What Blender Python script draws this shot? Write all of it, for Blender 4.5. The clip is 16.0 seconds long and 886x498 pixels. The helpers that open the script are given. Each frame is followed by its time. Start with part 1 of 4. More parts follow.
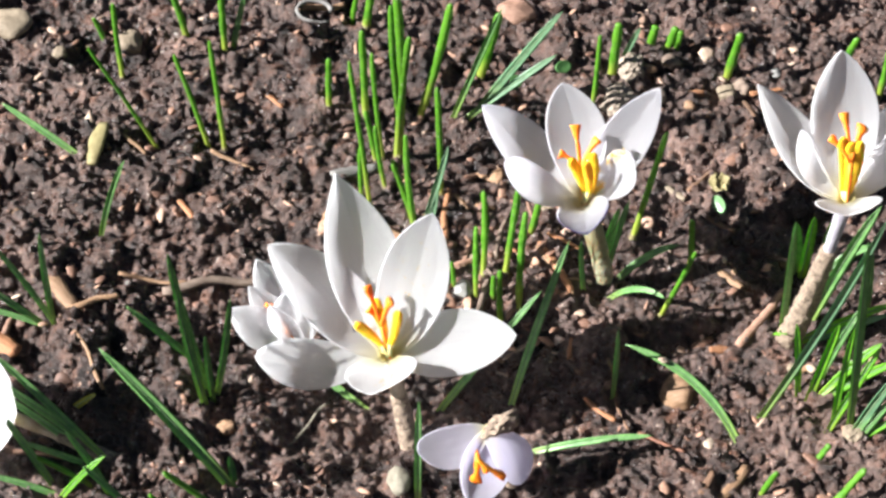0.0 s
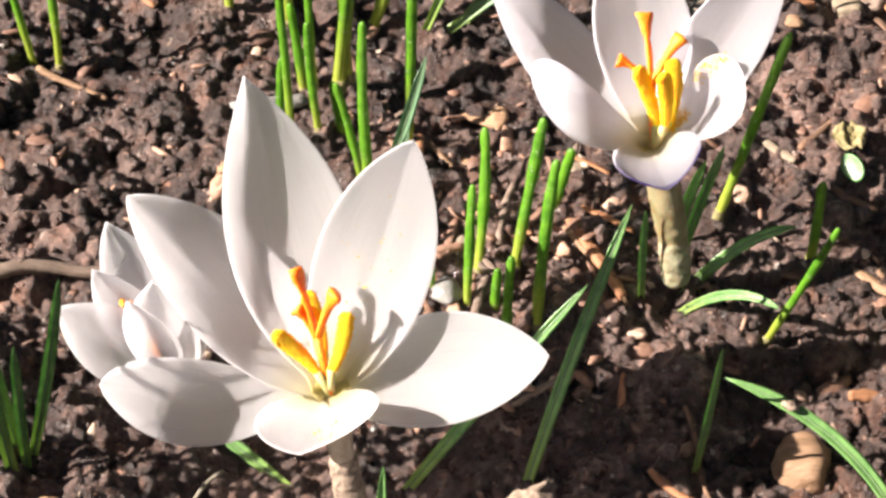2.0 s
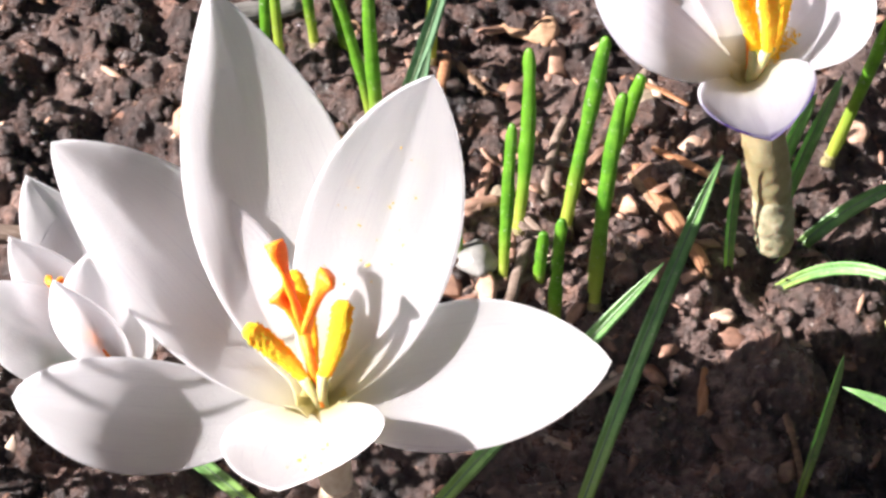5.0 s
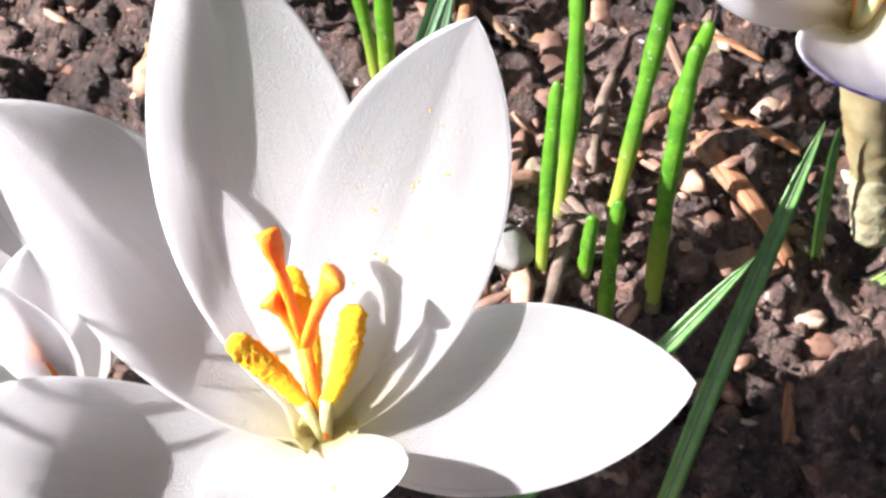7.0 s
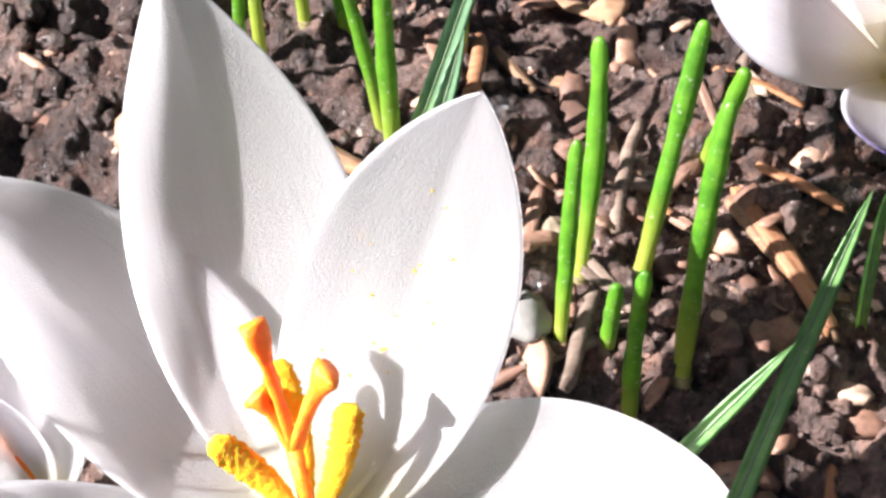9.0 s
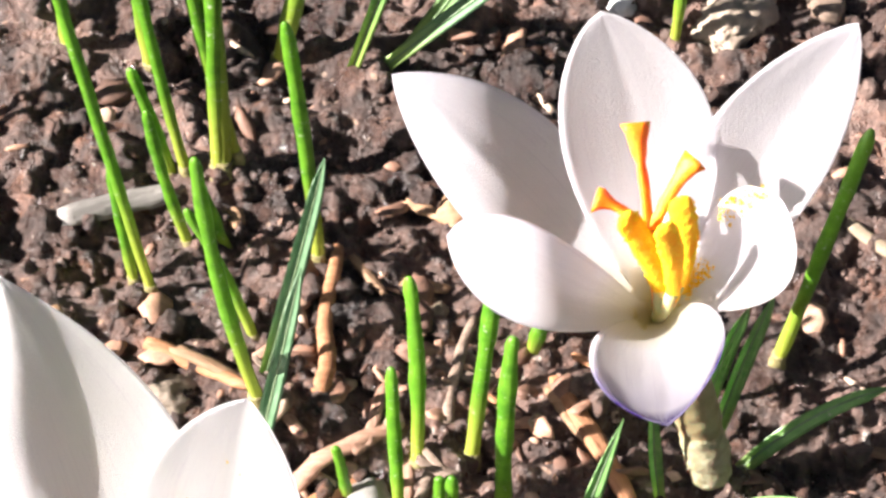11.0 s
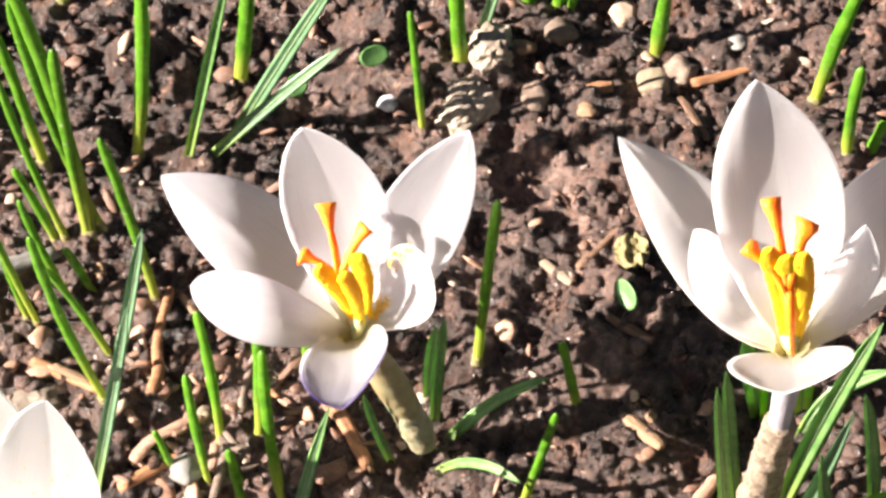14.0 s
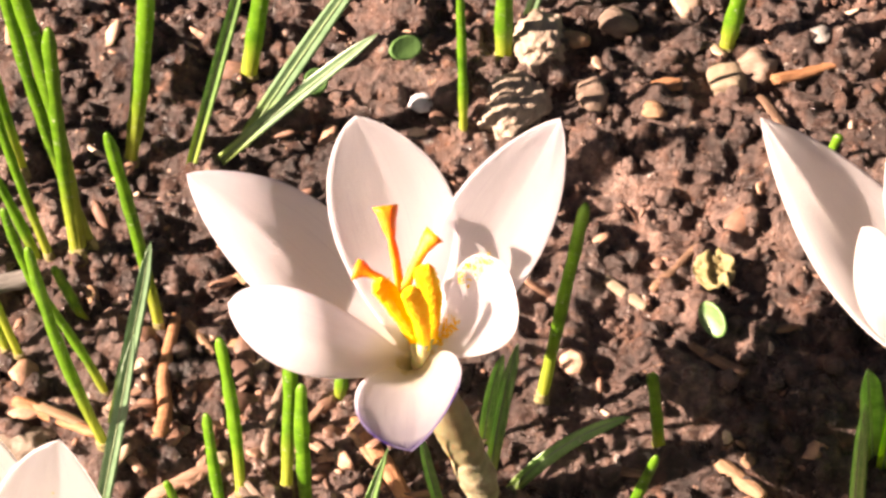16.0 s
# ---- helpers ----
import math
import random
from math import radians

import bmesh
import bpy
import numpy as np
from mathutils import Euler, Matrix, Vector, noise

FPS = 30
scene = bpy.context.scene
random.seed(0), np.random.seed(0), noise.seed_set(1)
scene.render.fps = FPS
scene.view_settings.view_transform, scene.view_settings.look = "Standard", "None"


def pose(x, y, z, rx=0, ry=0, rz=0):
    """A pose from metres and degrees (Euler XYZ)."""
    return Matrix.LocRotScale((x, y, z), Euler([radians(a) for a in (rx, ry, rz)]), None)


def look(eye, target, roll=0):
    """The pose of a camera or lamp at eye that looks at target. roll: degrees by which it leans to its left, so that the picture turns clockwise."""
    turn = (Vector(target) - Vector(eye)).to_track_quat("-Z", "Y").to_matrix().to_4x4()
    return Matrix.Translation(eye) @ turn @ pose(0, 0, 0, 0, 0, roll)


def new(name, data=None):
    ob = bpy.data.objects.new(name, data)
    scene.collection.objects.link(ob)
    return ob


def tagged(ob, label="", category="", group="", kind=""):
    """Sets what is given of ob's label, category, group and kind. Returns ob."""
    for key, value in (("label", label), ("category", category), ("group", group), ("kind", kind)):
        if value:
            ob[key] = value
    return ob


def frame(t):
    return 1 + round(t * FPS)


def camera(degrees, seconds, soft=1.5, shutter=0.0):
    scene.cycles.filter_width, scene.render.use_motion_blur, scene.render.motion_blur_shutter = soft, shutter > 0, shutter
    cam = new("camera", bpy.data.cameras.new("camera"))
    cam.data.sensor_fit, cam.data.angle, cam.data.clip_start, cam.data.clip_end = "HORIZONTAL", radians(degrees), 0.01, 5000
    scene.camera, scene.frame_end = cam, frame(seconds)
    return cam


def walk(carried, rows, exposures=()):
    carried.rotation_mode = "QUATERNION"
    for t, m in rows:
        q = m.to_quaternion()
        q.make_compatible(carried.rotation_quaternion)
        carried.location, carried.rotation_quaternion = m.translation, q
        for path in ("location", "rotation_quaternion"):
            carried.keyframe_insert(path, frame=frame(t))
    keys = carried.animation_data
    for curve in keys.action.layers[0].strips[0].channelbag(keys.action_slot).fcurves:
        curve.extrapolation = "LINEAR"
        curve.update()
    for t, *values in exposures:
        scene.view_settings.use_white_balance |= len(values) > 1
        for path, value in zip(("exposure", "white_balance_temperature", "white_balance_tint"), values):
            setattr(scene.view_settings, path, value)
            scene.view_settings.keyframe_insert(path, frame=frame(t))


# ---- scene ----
cam = camera(20.0, 16.0, soft=2.7)
PATH = [
    (0, (0.01693, -0.34649, 0.46548), (0.01905, -0.22137, 0.30947), 3.36),
    (0.5, (0.01807, -0.28659, 0.36444), (0.02056, -0.15670, 0.21238), 3.93),
    (1, (0.01271, -0.26175, 0.32122), (0.01848, -0.12917, 0.17159), 5.43),
    (1.5, (0.00739, -0.23981, 0.29104), (0.01672, -0.10589, 0.14279), 6.63),
    (2, (0.00473, -0.22076, 0.26778), (0.01731, -0.08649, 0.12008), 7.66),
    (2.5, (0.00412, -0.20154, 0.23755), (0.01867, -0.06534, 0.09182), 8.37),
    (3, (0.00474, -0.18199, 0.21283), (0.02058, -0.04517, 0.06781), 8.64),
    (3.5, (0.00664, -0.17524, 0.22238), (0.02062, -0.04373, 0.07235), 8.05),
    (4, (0.00691, -0.17343, 0.24215), (0.01830, -0.04934, 0.08572), 7.83),
    (4.5, (0.01242, -0.16685, 0.24057), (0.02077, -0.04459, 0.08250), 6.80),
    (5, (0.01007, -0.15690, 0.21429), (0.02041, -0.03148, 0.05885), 7.73),
    (5.2, (0.00723, -0.15081, 0.20295), (0.01915, -0.02423, 0.04856), 8.21),
    (7.3, (0.00493, -0.11832, 0.17058), (0.02049, 0.00477, 0.01371), 9.70),
    (7.5, (0.00522, -0.11540, 0.16765), (0.02033, 0.00767, 0.01073), 9.35),
    (8, (0.00503, -0.10934, 0.16002), (0.02048, 0.01417, 0.00347), 9.56),
    (8.2, (0.00432, -0.10738, 0.15847), (0.02041, 0.01592, 0.00182), 10.08),
    (10.3, (0.01807, -0.09514, 0.18603), (0.02269, 0.01956, 0.02226), 5.14),
    (10.5, (0.01909, -0.09400, 0.19014), (0.02381, 0.02057, 0.02627), 4.82),
    (11, (0.03824, -0.09490, 0.21555), (0.03560, 0.01423, 0.04797), 0.51),
    (11.5, (0.08786, -0.08815, 0.22408), (0.05775, 0.01666, 0.05642), -12.69),
    (12, (0.09841, -0.08098, 0.22952), (0.06603, 0.02004, 0.05997), -15.26),
    (12.5, (0.10342, -0.09211, 0.24074), (0.07206, 0.01047, 0.07193), -14.57),
    (13, (0.09946, -0.10277, 0.25043), (0.07150, 0.00214, 0.08247), -12.65),
    (13.5, (0.09593, -0.12612, 0.28577), (0.07444, -0.01995, 0.11765), -10.10),
    (14, (0.09678, -0.14267, 0.30128), (0.07812, -0.03461, 0.13403), -8.47),
    (14.5, (0.08922, -0.13689, 0.29129), (0.07371, -0.02819, 0.12412), -7.61),
    (15, (0.08421, -0.13494, 0.28491), (0.07096, -0.02549, 0.11804), -6.76),
    (15.5, (0.07218, -0.14416, 0.27754), (0.06420, -0.02946, 0.11389), -3.68),
    (16, (0.06672, -0.12161, 0.25641), (0.06029, -0.00824, 0.09177), -3.10),
]
EXPOSURE = [(0, 1.80, 6000, 10), (1.5, 1.88, 6450, 17), (2.5, 1.93, 7150, 19), (3.5, 1.96, 7600, 26), (4.5, 1.94, 6850, 20), (5.2, 1.98, 6150, 18), (8.2, 2.02, 6050, 17), (11, 2.32, 6500, 17), (12.5, 2.36, 6750, 15), (14.5, 2.20, 7150, 20), (16, 2.24, 8600, 33)]
walk(cam, [(t, look(eye, target, roll)) for t, eye, target, roll in PATH], EXPOSURE)

# ---- daylight: low spring sun from the side, clear sky ----
SUN_ELEVATION, SUN_AZIMUTH = radians(31.5), radians(8.0)   # azimuth: the way the light travels, from +x towards +y
way = Vector((math.cos(SUN_ELEVATION) * math.cos(SUN_AZIMUTH), math.cos(SUN_ELEVATION) * math.sin(SUN_AZIMUTH), -math.sin(SUN_ELEVATION)))
sun_data = bpy.data.lights.new("sun", "SUN")
sun_data.energy, sun_data.angle, sun_data.color = 5.0, radians(0.53), (1.0, 0.955, 0.88)
sun = new("sun", sun_data)
sun.matrix_world = Matrix.Translation((-2, 0, 2)) @ way.to_track_quat("-Z", "Y").to_matrix().to_4x4()
world = bpy.data.worlds.new("sky")
scene.world = world
world.use_nodes = True
wn = world.node_tree
sky = wn.nodes.new("ShaderNodeTexSky")
sky.sky_type, sky.sun_disc = "NISHITA", False
sky.sun_elevation, sky.sun_rotation = SUN_ELEVATION, radians(-90.0) - SUN_AZIMUTH
wn.links.new(sky.outputs[0], wn.nodes["Background"].inputs[0])
wn.nodes["Background"].inputs[1].default_value = 0.011


# ---- materials ----
def material(name, rough=0.6):
    m = bpy.data.materials.new(name)
    m.use_nodes = True
    nt = m.node_tree
    b = nt.nodes["Principled BSDF"]
    b.inputs["Roughness"].default_value = rough
    return m, nt, b


def node(nt, kind, **kw):
    n = nt.nodes.new(kind)
    for k, v in kw.items():
        n.inputs[k].default_value = v
    return n


def noise_tex(nt, scale, detail=4.0, rough=0.6, coords="Object", stretch=None):
    tc = nt.nodes.new("ShaderNodeTexCoord")
    n = node(nt, "ShaderNodeTexNoise", Scale=scale, Detail=detail, Roughness=rough)
    if stretch:
        mp = nt.nodes.new("ShaderNodeMapping")
        mp.inputs["Scale"].default_value = stretch
        nt.links.new(tc.outputs[coords], mp.inputs[0])
        nt.links.new(mp.outputs[0], n.inputs["Vector"])
    else:
        nt.links.new(tc.outputs[coords], n.inputs["Vector"])
    return n.outputs["Fac"]


def ramp(nt, fac, *stops):
    r = nt.nodes.new("ShaderNodeValToRGB")
    els = r.color_ramp.elements
    while len(els) < len(stops):
        els.new(0.5)
    for e, (p, col) in zip(els, stops):
        e.position, e.color = p, (*col, 1.0)
    nt.links.new(fac, r.inputs[0])
    return r.outputs[0]


def mix(nt, fac, a, b, mode="MIX"):
    n = nt.nodes.new("ShaderNodeMix")
    n.data_type, n.blend_type = "RGBA", mode
    for value, socket in ((fac, n.inputs[0]), (a, n.inputs[6]), (b, n.inputs[7])):
        if isinstance(value, (int, float)):
            socket.default_value = value
        elif isinstance(value, tuple):
            socket.default_value = (*value, 1.0)
        else:
            nt.links.new(value, socket)
    return n.outputs[2]


def bump(nt, b, height, distance, strength=1.0):
    n = node(nt, "ShaderNodeBump", Strength=strength, Distance=distance)
    nt.links.new(height, n.inputs["Height"])
    nt.links.new(n.outputs[0], b.inputs["Normal"])
    return n


def soil_material():
    m, nt, b = material("soil", 0.6)
    wide = noise_tex(nt, 26.0, 3.0, 0.55)
    big = noise_tex(nt, 95.0, 5.0, 0.62)
    fine = noise_tex(nt, 700.0, 6.0, 0.65)
    col = ramp(nt, big, (0.32, (0.023, 0.0142, 0.0118)), (0.52, (0.082, 0.0525, 0.0435)), (0.72, (0.195, 0.131, 0.108)))
    damp = ramp(nt, wide, (0.36, (0.50, 0.47, 0.47)), (0.50, (1.0, 1.0, 1.0)), (0.66, (1.45, 1.42, 1.40)))
    col = mix(nt, 1.0, col, damp, "MULTIPLY")
    grain = ramp(nt, fine, (0.34, (0.55, 0.54, 0.54)), (0.50, (1.0, 0.99, 0.98)), (0.66, (1.65, 1.60, 1.55)))
    rust = ramp(nt, noise_tex(nt, 160.0, 3.0), (0.55, (0.0,) * 3), (0.68, (0.5,) * 3))
    col = mix(nt, rust, col, (0.18, 0.085, 0.052))
    col = mix(nt, 1.0, col, grain, "MULTIPLY")
    # tan and pinkish grit; the palest specks also paint the soil's tiny sun glints
    grit = ramp(nt, noise_tex(nt, 560.0, 1.0), (0.69, (0.0,) * 3), (0.73, (0.75,) * 3))
    col = mix(nt, grit, col, ramp(nt, noise_tex(nt, 90.0, 2.0), (0.35, (0.26, 0.13, 0.085)), (0.5, (0.36, 0.24, 0.17)), (0.65, (0.44, 0.40, 0.36))))
    nt.links.new(col, b.inputs["Base Color"])
    r = ramp(nt, noise_tex(nt, 330.0, 4.0), (0.36, (0.13,) * 3), (0.48, (0.36,) * 3), (0.66, (0.75,) * 3))
    nt.links.new(r, b.inputs["Roughness"])
    b.inputs["Specular IOR Level"].default_value = 0.55
    bm = bump(nt, b, fine, 0.0017, 1.0)
    tiny = node(nt, "ShaderNodeBump", Strength=0.7, Distance=0.0003)
    nt.links.new(noise_tex(nt, 2300.0, 3.0, 0.65), tiny.inputs["Height"])
    nt.links.new(tiny.outputs[0], bm.inputs["Normal"])
    return m


def petal_material(name, tint=(0.970, 0.962, 0.968), back_tint=None):
    """White petal: cream throat along u, faint veins, satin sheen, light passing through."""
    m, nt, b = material(name, 0.42)
    uv = nt.nodes.new("ShaderNodeUVMap")
    sep = nt.nodes.new("ShaderNodeSeparateXYZ")
    nt.links.new(uv.outputs[0], sep.inputs[0])
    throat = ramp(nt, sep.outputs[0], (0.0, (0.88, 0.82, 0.50)), (0.07, (0.91, 0.88, 0.74)), (0.22, tint), (1.0, tint))
    mp = nt.nodes.new("ShaderNodeMapping")
    mp.inputs["Scale"].default_value = (1.6, 26.0, 1.0)
    nt.links.new(uv.outputs[0], mp.inputs[0])
    veins = node(nt, "ShaderNodeTexNoise", Scale=1.6, Detail=5.0, Roughness=0.65)
    nt.links.new(mp.outputs[0], veins.inputs["Vector"])
    lines = ramp(nt, veins.outputs["Fac"], (0.32, (0.945, 0.94, 0.955)), (0.46, (1.0, 1.0, 1.0)))
    col = mix(nt, 1.0, throat, lines, "MULTIPLY")
    mp2 = nt.nodes.new("ShaderNodeMapping")
    mp2.inputs["Scale"].default_value = (1.1, 58.0, 1.0)
    nt.links.new(uv.outputs[0], mp2.inputs[0])
    thread = node(nt, "ShaderNodeTexNoise", Scale=1.3, Detail=2.0, Roughness=0.5)
    nt.links.new(mp2.outputs[0], thread.inputs["Vector"])
    col = mix(nt, 1.0, col, ramp(nt, thread.outputs["Fac"], (0.29, (0.86, 0.85, 0.88)), (0.36, (1.0, 1.0, 1.0))), "MULTIPLY")
    if back_tint:
        edge = nt.nodes.new("ShaderNodeUVMap")
        edge.uv_map = "side"
        sep2 = nt.nodes.new("ShaderNodeSeparateXYZ")
        nt.links.new(edge.outputs[0], sep2.inputs[0])
        mul = nt.nodes.new("ShaderNodeMath")
        mul.operation = "MULTIPLY"
        nt.links.new(sep2.outputs[0], mul.inputs[0])
        feather = ramp(nt, veins.outputs["Fac"], (0.36, (0.25,) * 3), (0.56, (1.0,) * 3))
        nt.links.new(feather, mul.inputs[1])
        col = mix(nt, mul.outputs[0], col, back_tint)
    nt.links.new(col, b.inputs["Base Color"])
    b.inputs["Specular IOR Level"].default_value = 0.35
    cells = noise_tex(nt, 2600.0, 2.0)
    bm = bump(nt, b, cells, 0.00022, 0.6)
    bm2 = node(nt, "ShaderNodeBump", Strength=0.10, Distance=0.0004)
    nt.links.new(veins.outputs["Fac"], bm2.inputs["Height"])
    nt.links.new(bm2.outputs[0], bm.inputs["Normal"])
    tr = nt.nodes.new("ShaderNodeBsdfTranslucent")
    nt.links.new(col, tr.inputs[0])
    cones = node(nt, "ShaderNodeBump", Strength=1.0, Distance=0.00012)   # the cone-shaped cells of a petal's skin
    nt.links.new(noise_tex(nt, 9000.0, 1.0), cones.inputs["Height"])
    nt.links.new(cones.outputs[0], tr.inputs["Normal"])
    nt.links.new(cones.outputs[0], bm2.inputs["Normal"])
    ms = nt.nodes.new("ShaderNodeMixShader")
    ms.inputs[0].default_value = 0.84
    nt.links.new(b.outputs[0], ms.inputs[1])
    nt.links.new(tr.outputs[0], ms.inputs[2])
    nt.links.new(ms.outputs[0], nt.nodes["Material Output"].inputs[0])
    return m


def leaf_material(name, dark, light, foot, midrib=True, specks=False):
    """Green blade: yellow-green foot, pale midrib, light passing through."""
    m, nt, b = material(name, 0.38)
    uv = nt.nodes.new("ShaderNodeUVMap")
    sep = nt.nodes.new("ShaderNodeSeparateXYZ")
    nt.links.new(uv.outputs[0], sep.inputs[0])
    info = nt.nodes.new("ShaderNodeObjectInfo")
    grain = noise_tex(nt, 500.0, 4.0, 0.6)
    green = ramp(nt, grain, (0.35, dark), (0.65, light))
    green = mix(nt, ramp(nt, info.outputs["Random"], (0.0, (0.0,) * 3), (1.0, (0.5,) * 3)), green, light)
    along = ramp(nt, sep.outputs[0], (0.0, (1.0,) * 3), (0.14, (0.75,) * 3), (0.34, (0.0,) * 3))
    col = mix(nt, along, green, foot)
    if midrib:
        rib = ramp(nt, sep.outputs[1], (0.40, (0.0,) * 3), (0.46, (0.75,) * 3), (0.54, (0.75,) * 3), (0.60, (0.0,) * 3))
        col = mix(nt, rib, col, (0.18, 0.29, 0.14))
    if specks:
        dots = ramp(nt, noise_tex(nt, 1500.0, 4.0, 0.7), (0.61, (0.0,) * 3), (0.70, (0.6,) * 3))
        col = mix(nt, dots, col, (0.55, 0.56, 0.45))
    nt.links.new(col, b.inputs["Base Color"])
    bump(nt, b, grain, 0.0002, 0.5)
    tr = nt.nodes.new("ShaderNodeBsdfTranslucent")
    nt.links.new(col, tr.inputs[0])
    ms = nt.nodes.new("ShaderNodeMixShader")
    ms.inputs[0].default_value = 0.4
    nt.links.new(b.outputs[0], ms.inputs[1])
    nt.links.new(tr.outputs[0], ms.inputs[2])
    nt.links.new(ms.outputs[0], nt.nodes["Material Output"].inputs[0])
    return m


def grainy(name, low, high, scale, rough=0.7, depth=0.0004, stretch=None, spread=0.0, soft=0.0):
    m, nt, b = material(name, rough)
    b.inputs["Subsurface Weight"].default_value = soft
    b.inputs["Subsurface Scale"].default_value = 0.0012
    n = noise_tex(nt, scale, 6.0, 0.65, stretch=stretch)
    col = ramp(nt, n, (0.32, low), (0.66, high))
    if spread:
        info = nt.nodes.new("ShaderNodeObjectInfo")
        col = mix(nt, 1.0, col, ramp(nt, info.outputs["Random"], (0.0, (1 - spread,) * 3), (1.0, (1 + spread,) * 3)), "MULTIPLY")
    nt.links.new(col, b.inputs["Base Color"])
    bump(nt, b, n, depth, 0.8)
    return m


SOIL = soil_material()
PETAL = petal_material("white_petal")
PETAL_LILAC = petal_material("lilac_petal", (0.88, 0.855, 0.93))
PETAL_PURPLE = petal_material("feathered_petal", (0.945, 0.935, 0.955), (0.085, 0.042, 0.26))
LEAF = leaf_material("crocus_leaf", (0.095, 0.25, 0.068), (0.245, 0.470, 0.150), (0.400, 0.560, 0.130), True, True)
SHOOT = leaf_material("grass_shoot", (0.059, 0.200, 0.011), (0.137, 0.345, 0.023), (0.432, 0.480, 0.072), False, True)
BRIGHTLEAF = leaf_material("bright_crocus_leaf", (0.129, 0.386, 0.019), (0.244, 0.567, 0.039), (0.396, 0.528, 0.066))
PALELEAF = leaf_material("pale_crocus_leaf", (0.120, 0.255, 0.125), (0.205, 0.365, 0.200), (0.330, 0.480, 0.120))
SHOOTSKIN = grainy("shoot_skin", (0.12, 0.10, 0.035), (0.27, 0.24, 0.10), 900.0, 0.65, 0.0004)
MIDRIB = grainy("pale_midrib", (0.12, 0.21, 0.09), (0.20, 0.29, 0.15), 900.0, 0.45, 0.0001)
YELLOWLEAF = leaf_material("yellowed_leaf_blade", (0.30, 0.30, 0.03), (0.46, 0.42, 0.06), (0.46, 0.42, 0.08))
SEEDLEAF = leaf_material("seed_leaf", (0.08, 0.21, 0.06), (0.16, 0.34, 0.11), (0.240, 0.360, 0.120), False)
STIGMA = grainy("orange_stigma", (0.85, 0.19, 0.005), (0.95, 0.30, 0.01), 1500.0, 0.5, 0.0002, soft=0.5)
ANTHER = grainy("yellow_pollen", (1.0, 0.49, 0.0), (1.0, 0.68, 0.015), 4200.0, 0.85, 0.0003, soft=0.6)
POLLEN = grainy("loose_pollen", (0.95, 0.56, 0.0), (1.0, 0.66, 0.0), 3000.0, 0.8, 0.0001)
FILAMENT = grainy("pale_filament", (0.42, 0.37, 0.13), (0.56, 0.51, 0.23), 800.0, 0.5, 0.0001, soft=0.4)
TUBE = grainy("floral_tube", (0.272, 0.200, 0.128), (0.464, 0.384, 0.288), 350.0, 0.5, 0.0004)
SPATHE = grainy("olive_spathe", (0.165, 0.135, 0.062), (0.31, 0.265, 0.150), 240.0, 0.4, 0.0002, soft=0.45)
HUSK = grainy("greenish_husk", (0.19, 0.175, 0.095), (0.39, 0.36, 0.24), 420.0, 0.5, 0.0006, soft=0.3)
TUBE_LILAC = grainy("lilac_tube", (0.289, 0.264, 0.306), (0.442, 0.416, 0.459), 350.0, 0.5, 0.0003)
SHEATH = grainy("papery_sheath", (0.12, 0.08, 0.056), (0.38, 0.29, 0.21), 900.0, 0.7, 0.0010)
TAN = grainy("tan_wood", (0.19, 0.105, 0.052), (0.33, 0.20, 0.115), 300.0, 0.7, 0.0005, (1, 5, 1), 0.2)
ORANGE = grainy("orange_bark", (0.21, 0.085, 0.034), (0.38, 0.18, 0.085), 300.0, 0.7, 0.0005, (1, 5, 1), 0.2)
PINK = grainy("pinkish_bark", (0.20, 0.105, 0.066), (0.34, 0.20, 0.14), 300.0, 0.7, 0.0005, (1, 5, 1), 0.2)
PINKT = grainy("weathered_twig", (0.118, 0.078, 0.054), (0.225, 0.166, 0.127), 300.0, 0.75, 0.0005, (1, 5, 1), 0.2)
BROWN = grainy("brown_bark", (0.08, 0.045, 0.025), (0.22, 0.12, 0.07), 300.0, 0.75, 0.0006, (1, 5, 1), 0.2)
RED = grainy("red_brown_twig", (0.09, 0.035, 0.02), (0.22, 0.09, 0.05), 300.0, 0.6, 0.0005, (1, 5, 1))
YELLOW = grainy("yellowed_leaf", (0.15, 0.12, 0.045), (0.26, 0.22, 0.10), 300.0, 0.7, 0.0004)
PALE = grainy("pale_stone", (0.151, 0.115, 0.076), (0.259, 0.205, 0.140), 260.0, 0.75, 0.0006, None, 0.12)
GREY = grainy("grey_stone", (0.143, 0.125, 0.089), (0.250, 0.226, 0.173), 260.0, 0.75, 0.0006)
DRIED = grainy("dried_grey_tan", (0.112, 0.086, 0.064), (0.217, 0.176, 0.135), 420.0, 0.75, 0.0005)
MOULD = grainy("dried_leaf_mould", (0.20, 0.155, 0.115), (0.36, 0.295, 0.23), 420.0, 0.75, 0.0004)
MILKY = grainy("milky_quartz", (0.42, 0.42, 0.43), (0.62, 0.62, 0.64), 300.0, 0.3, 0.0002)
WHITISH = grainy("whitish_wood", (0.13, 0.12, 0.11), (0.24, 0.225, 0.21), 300.0, 0.6, 0.0004, (1, 5, 1))
WHITE = grainy("quartz_pebble", (0.13, 0.127, 0.117), (0.23, 0.222, 0.205), 300.0, 0.35, 0.0003)


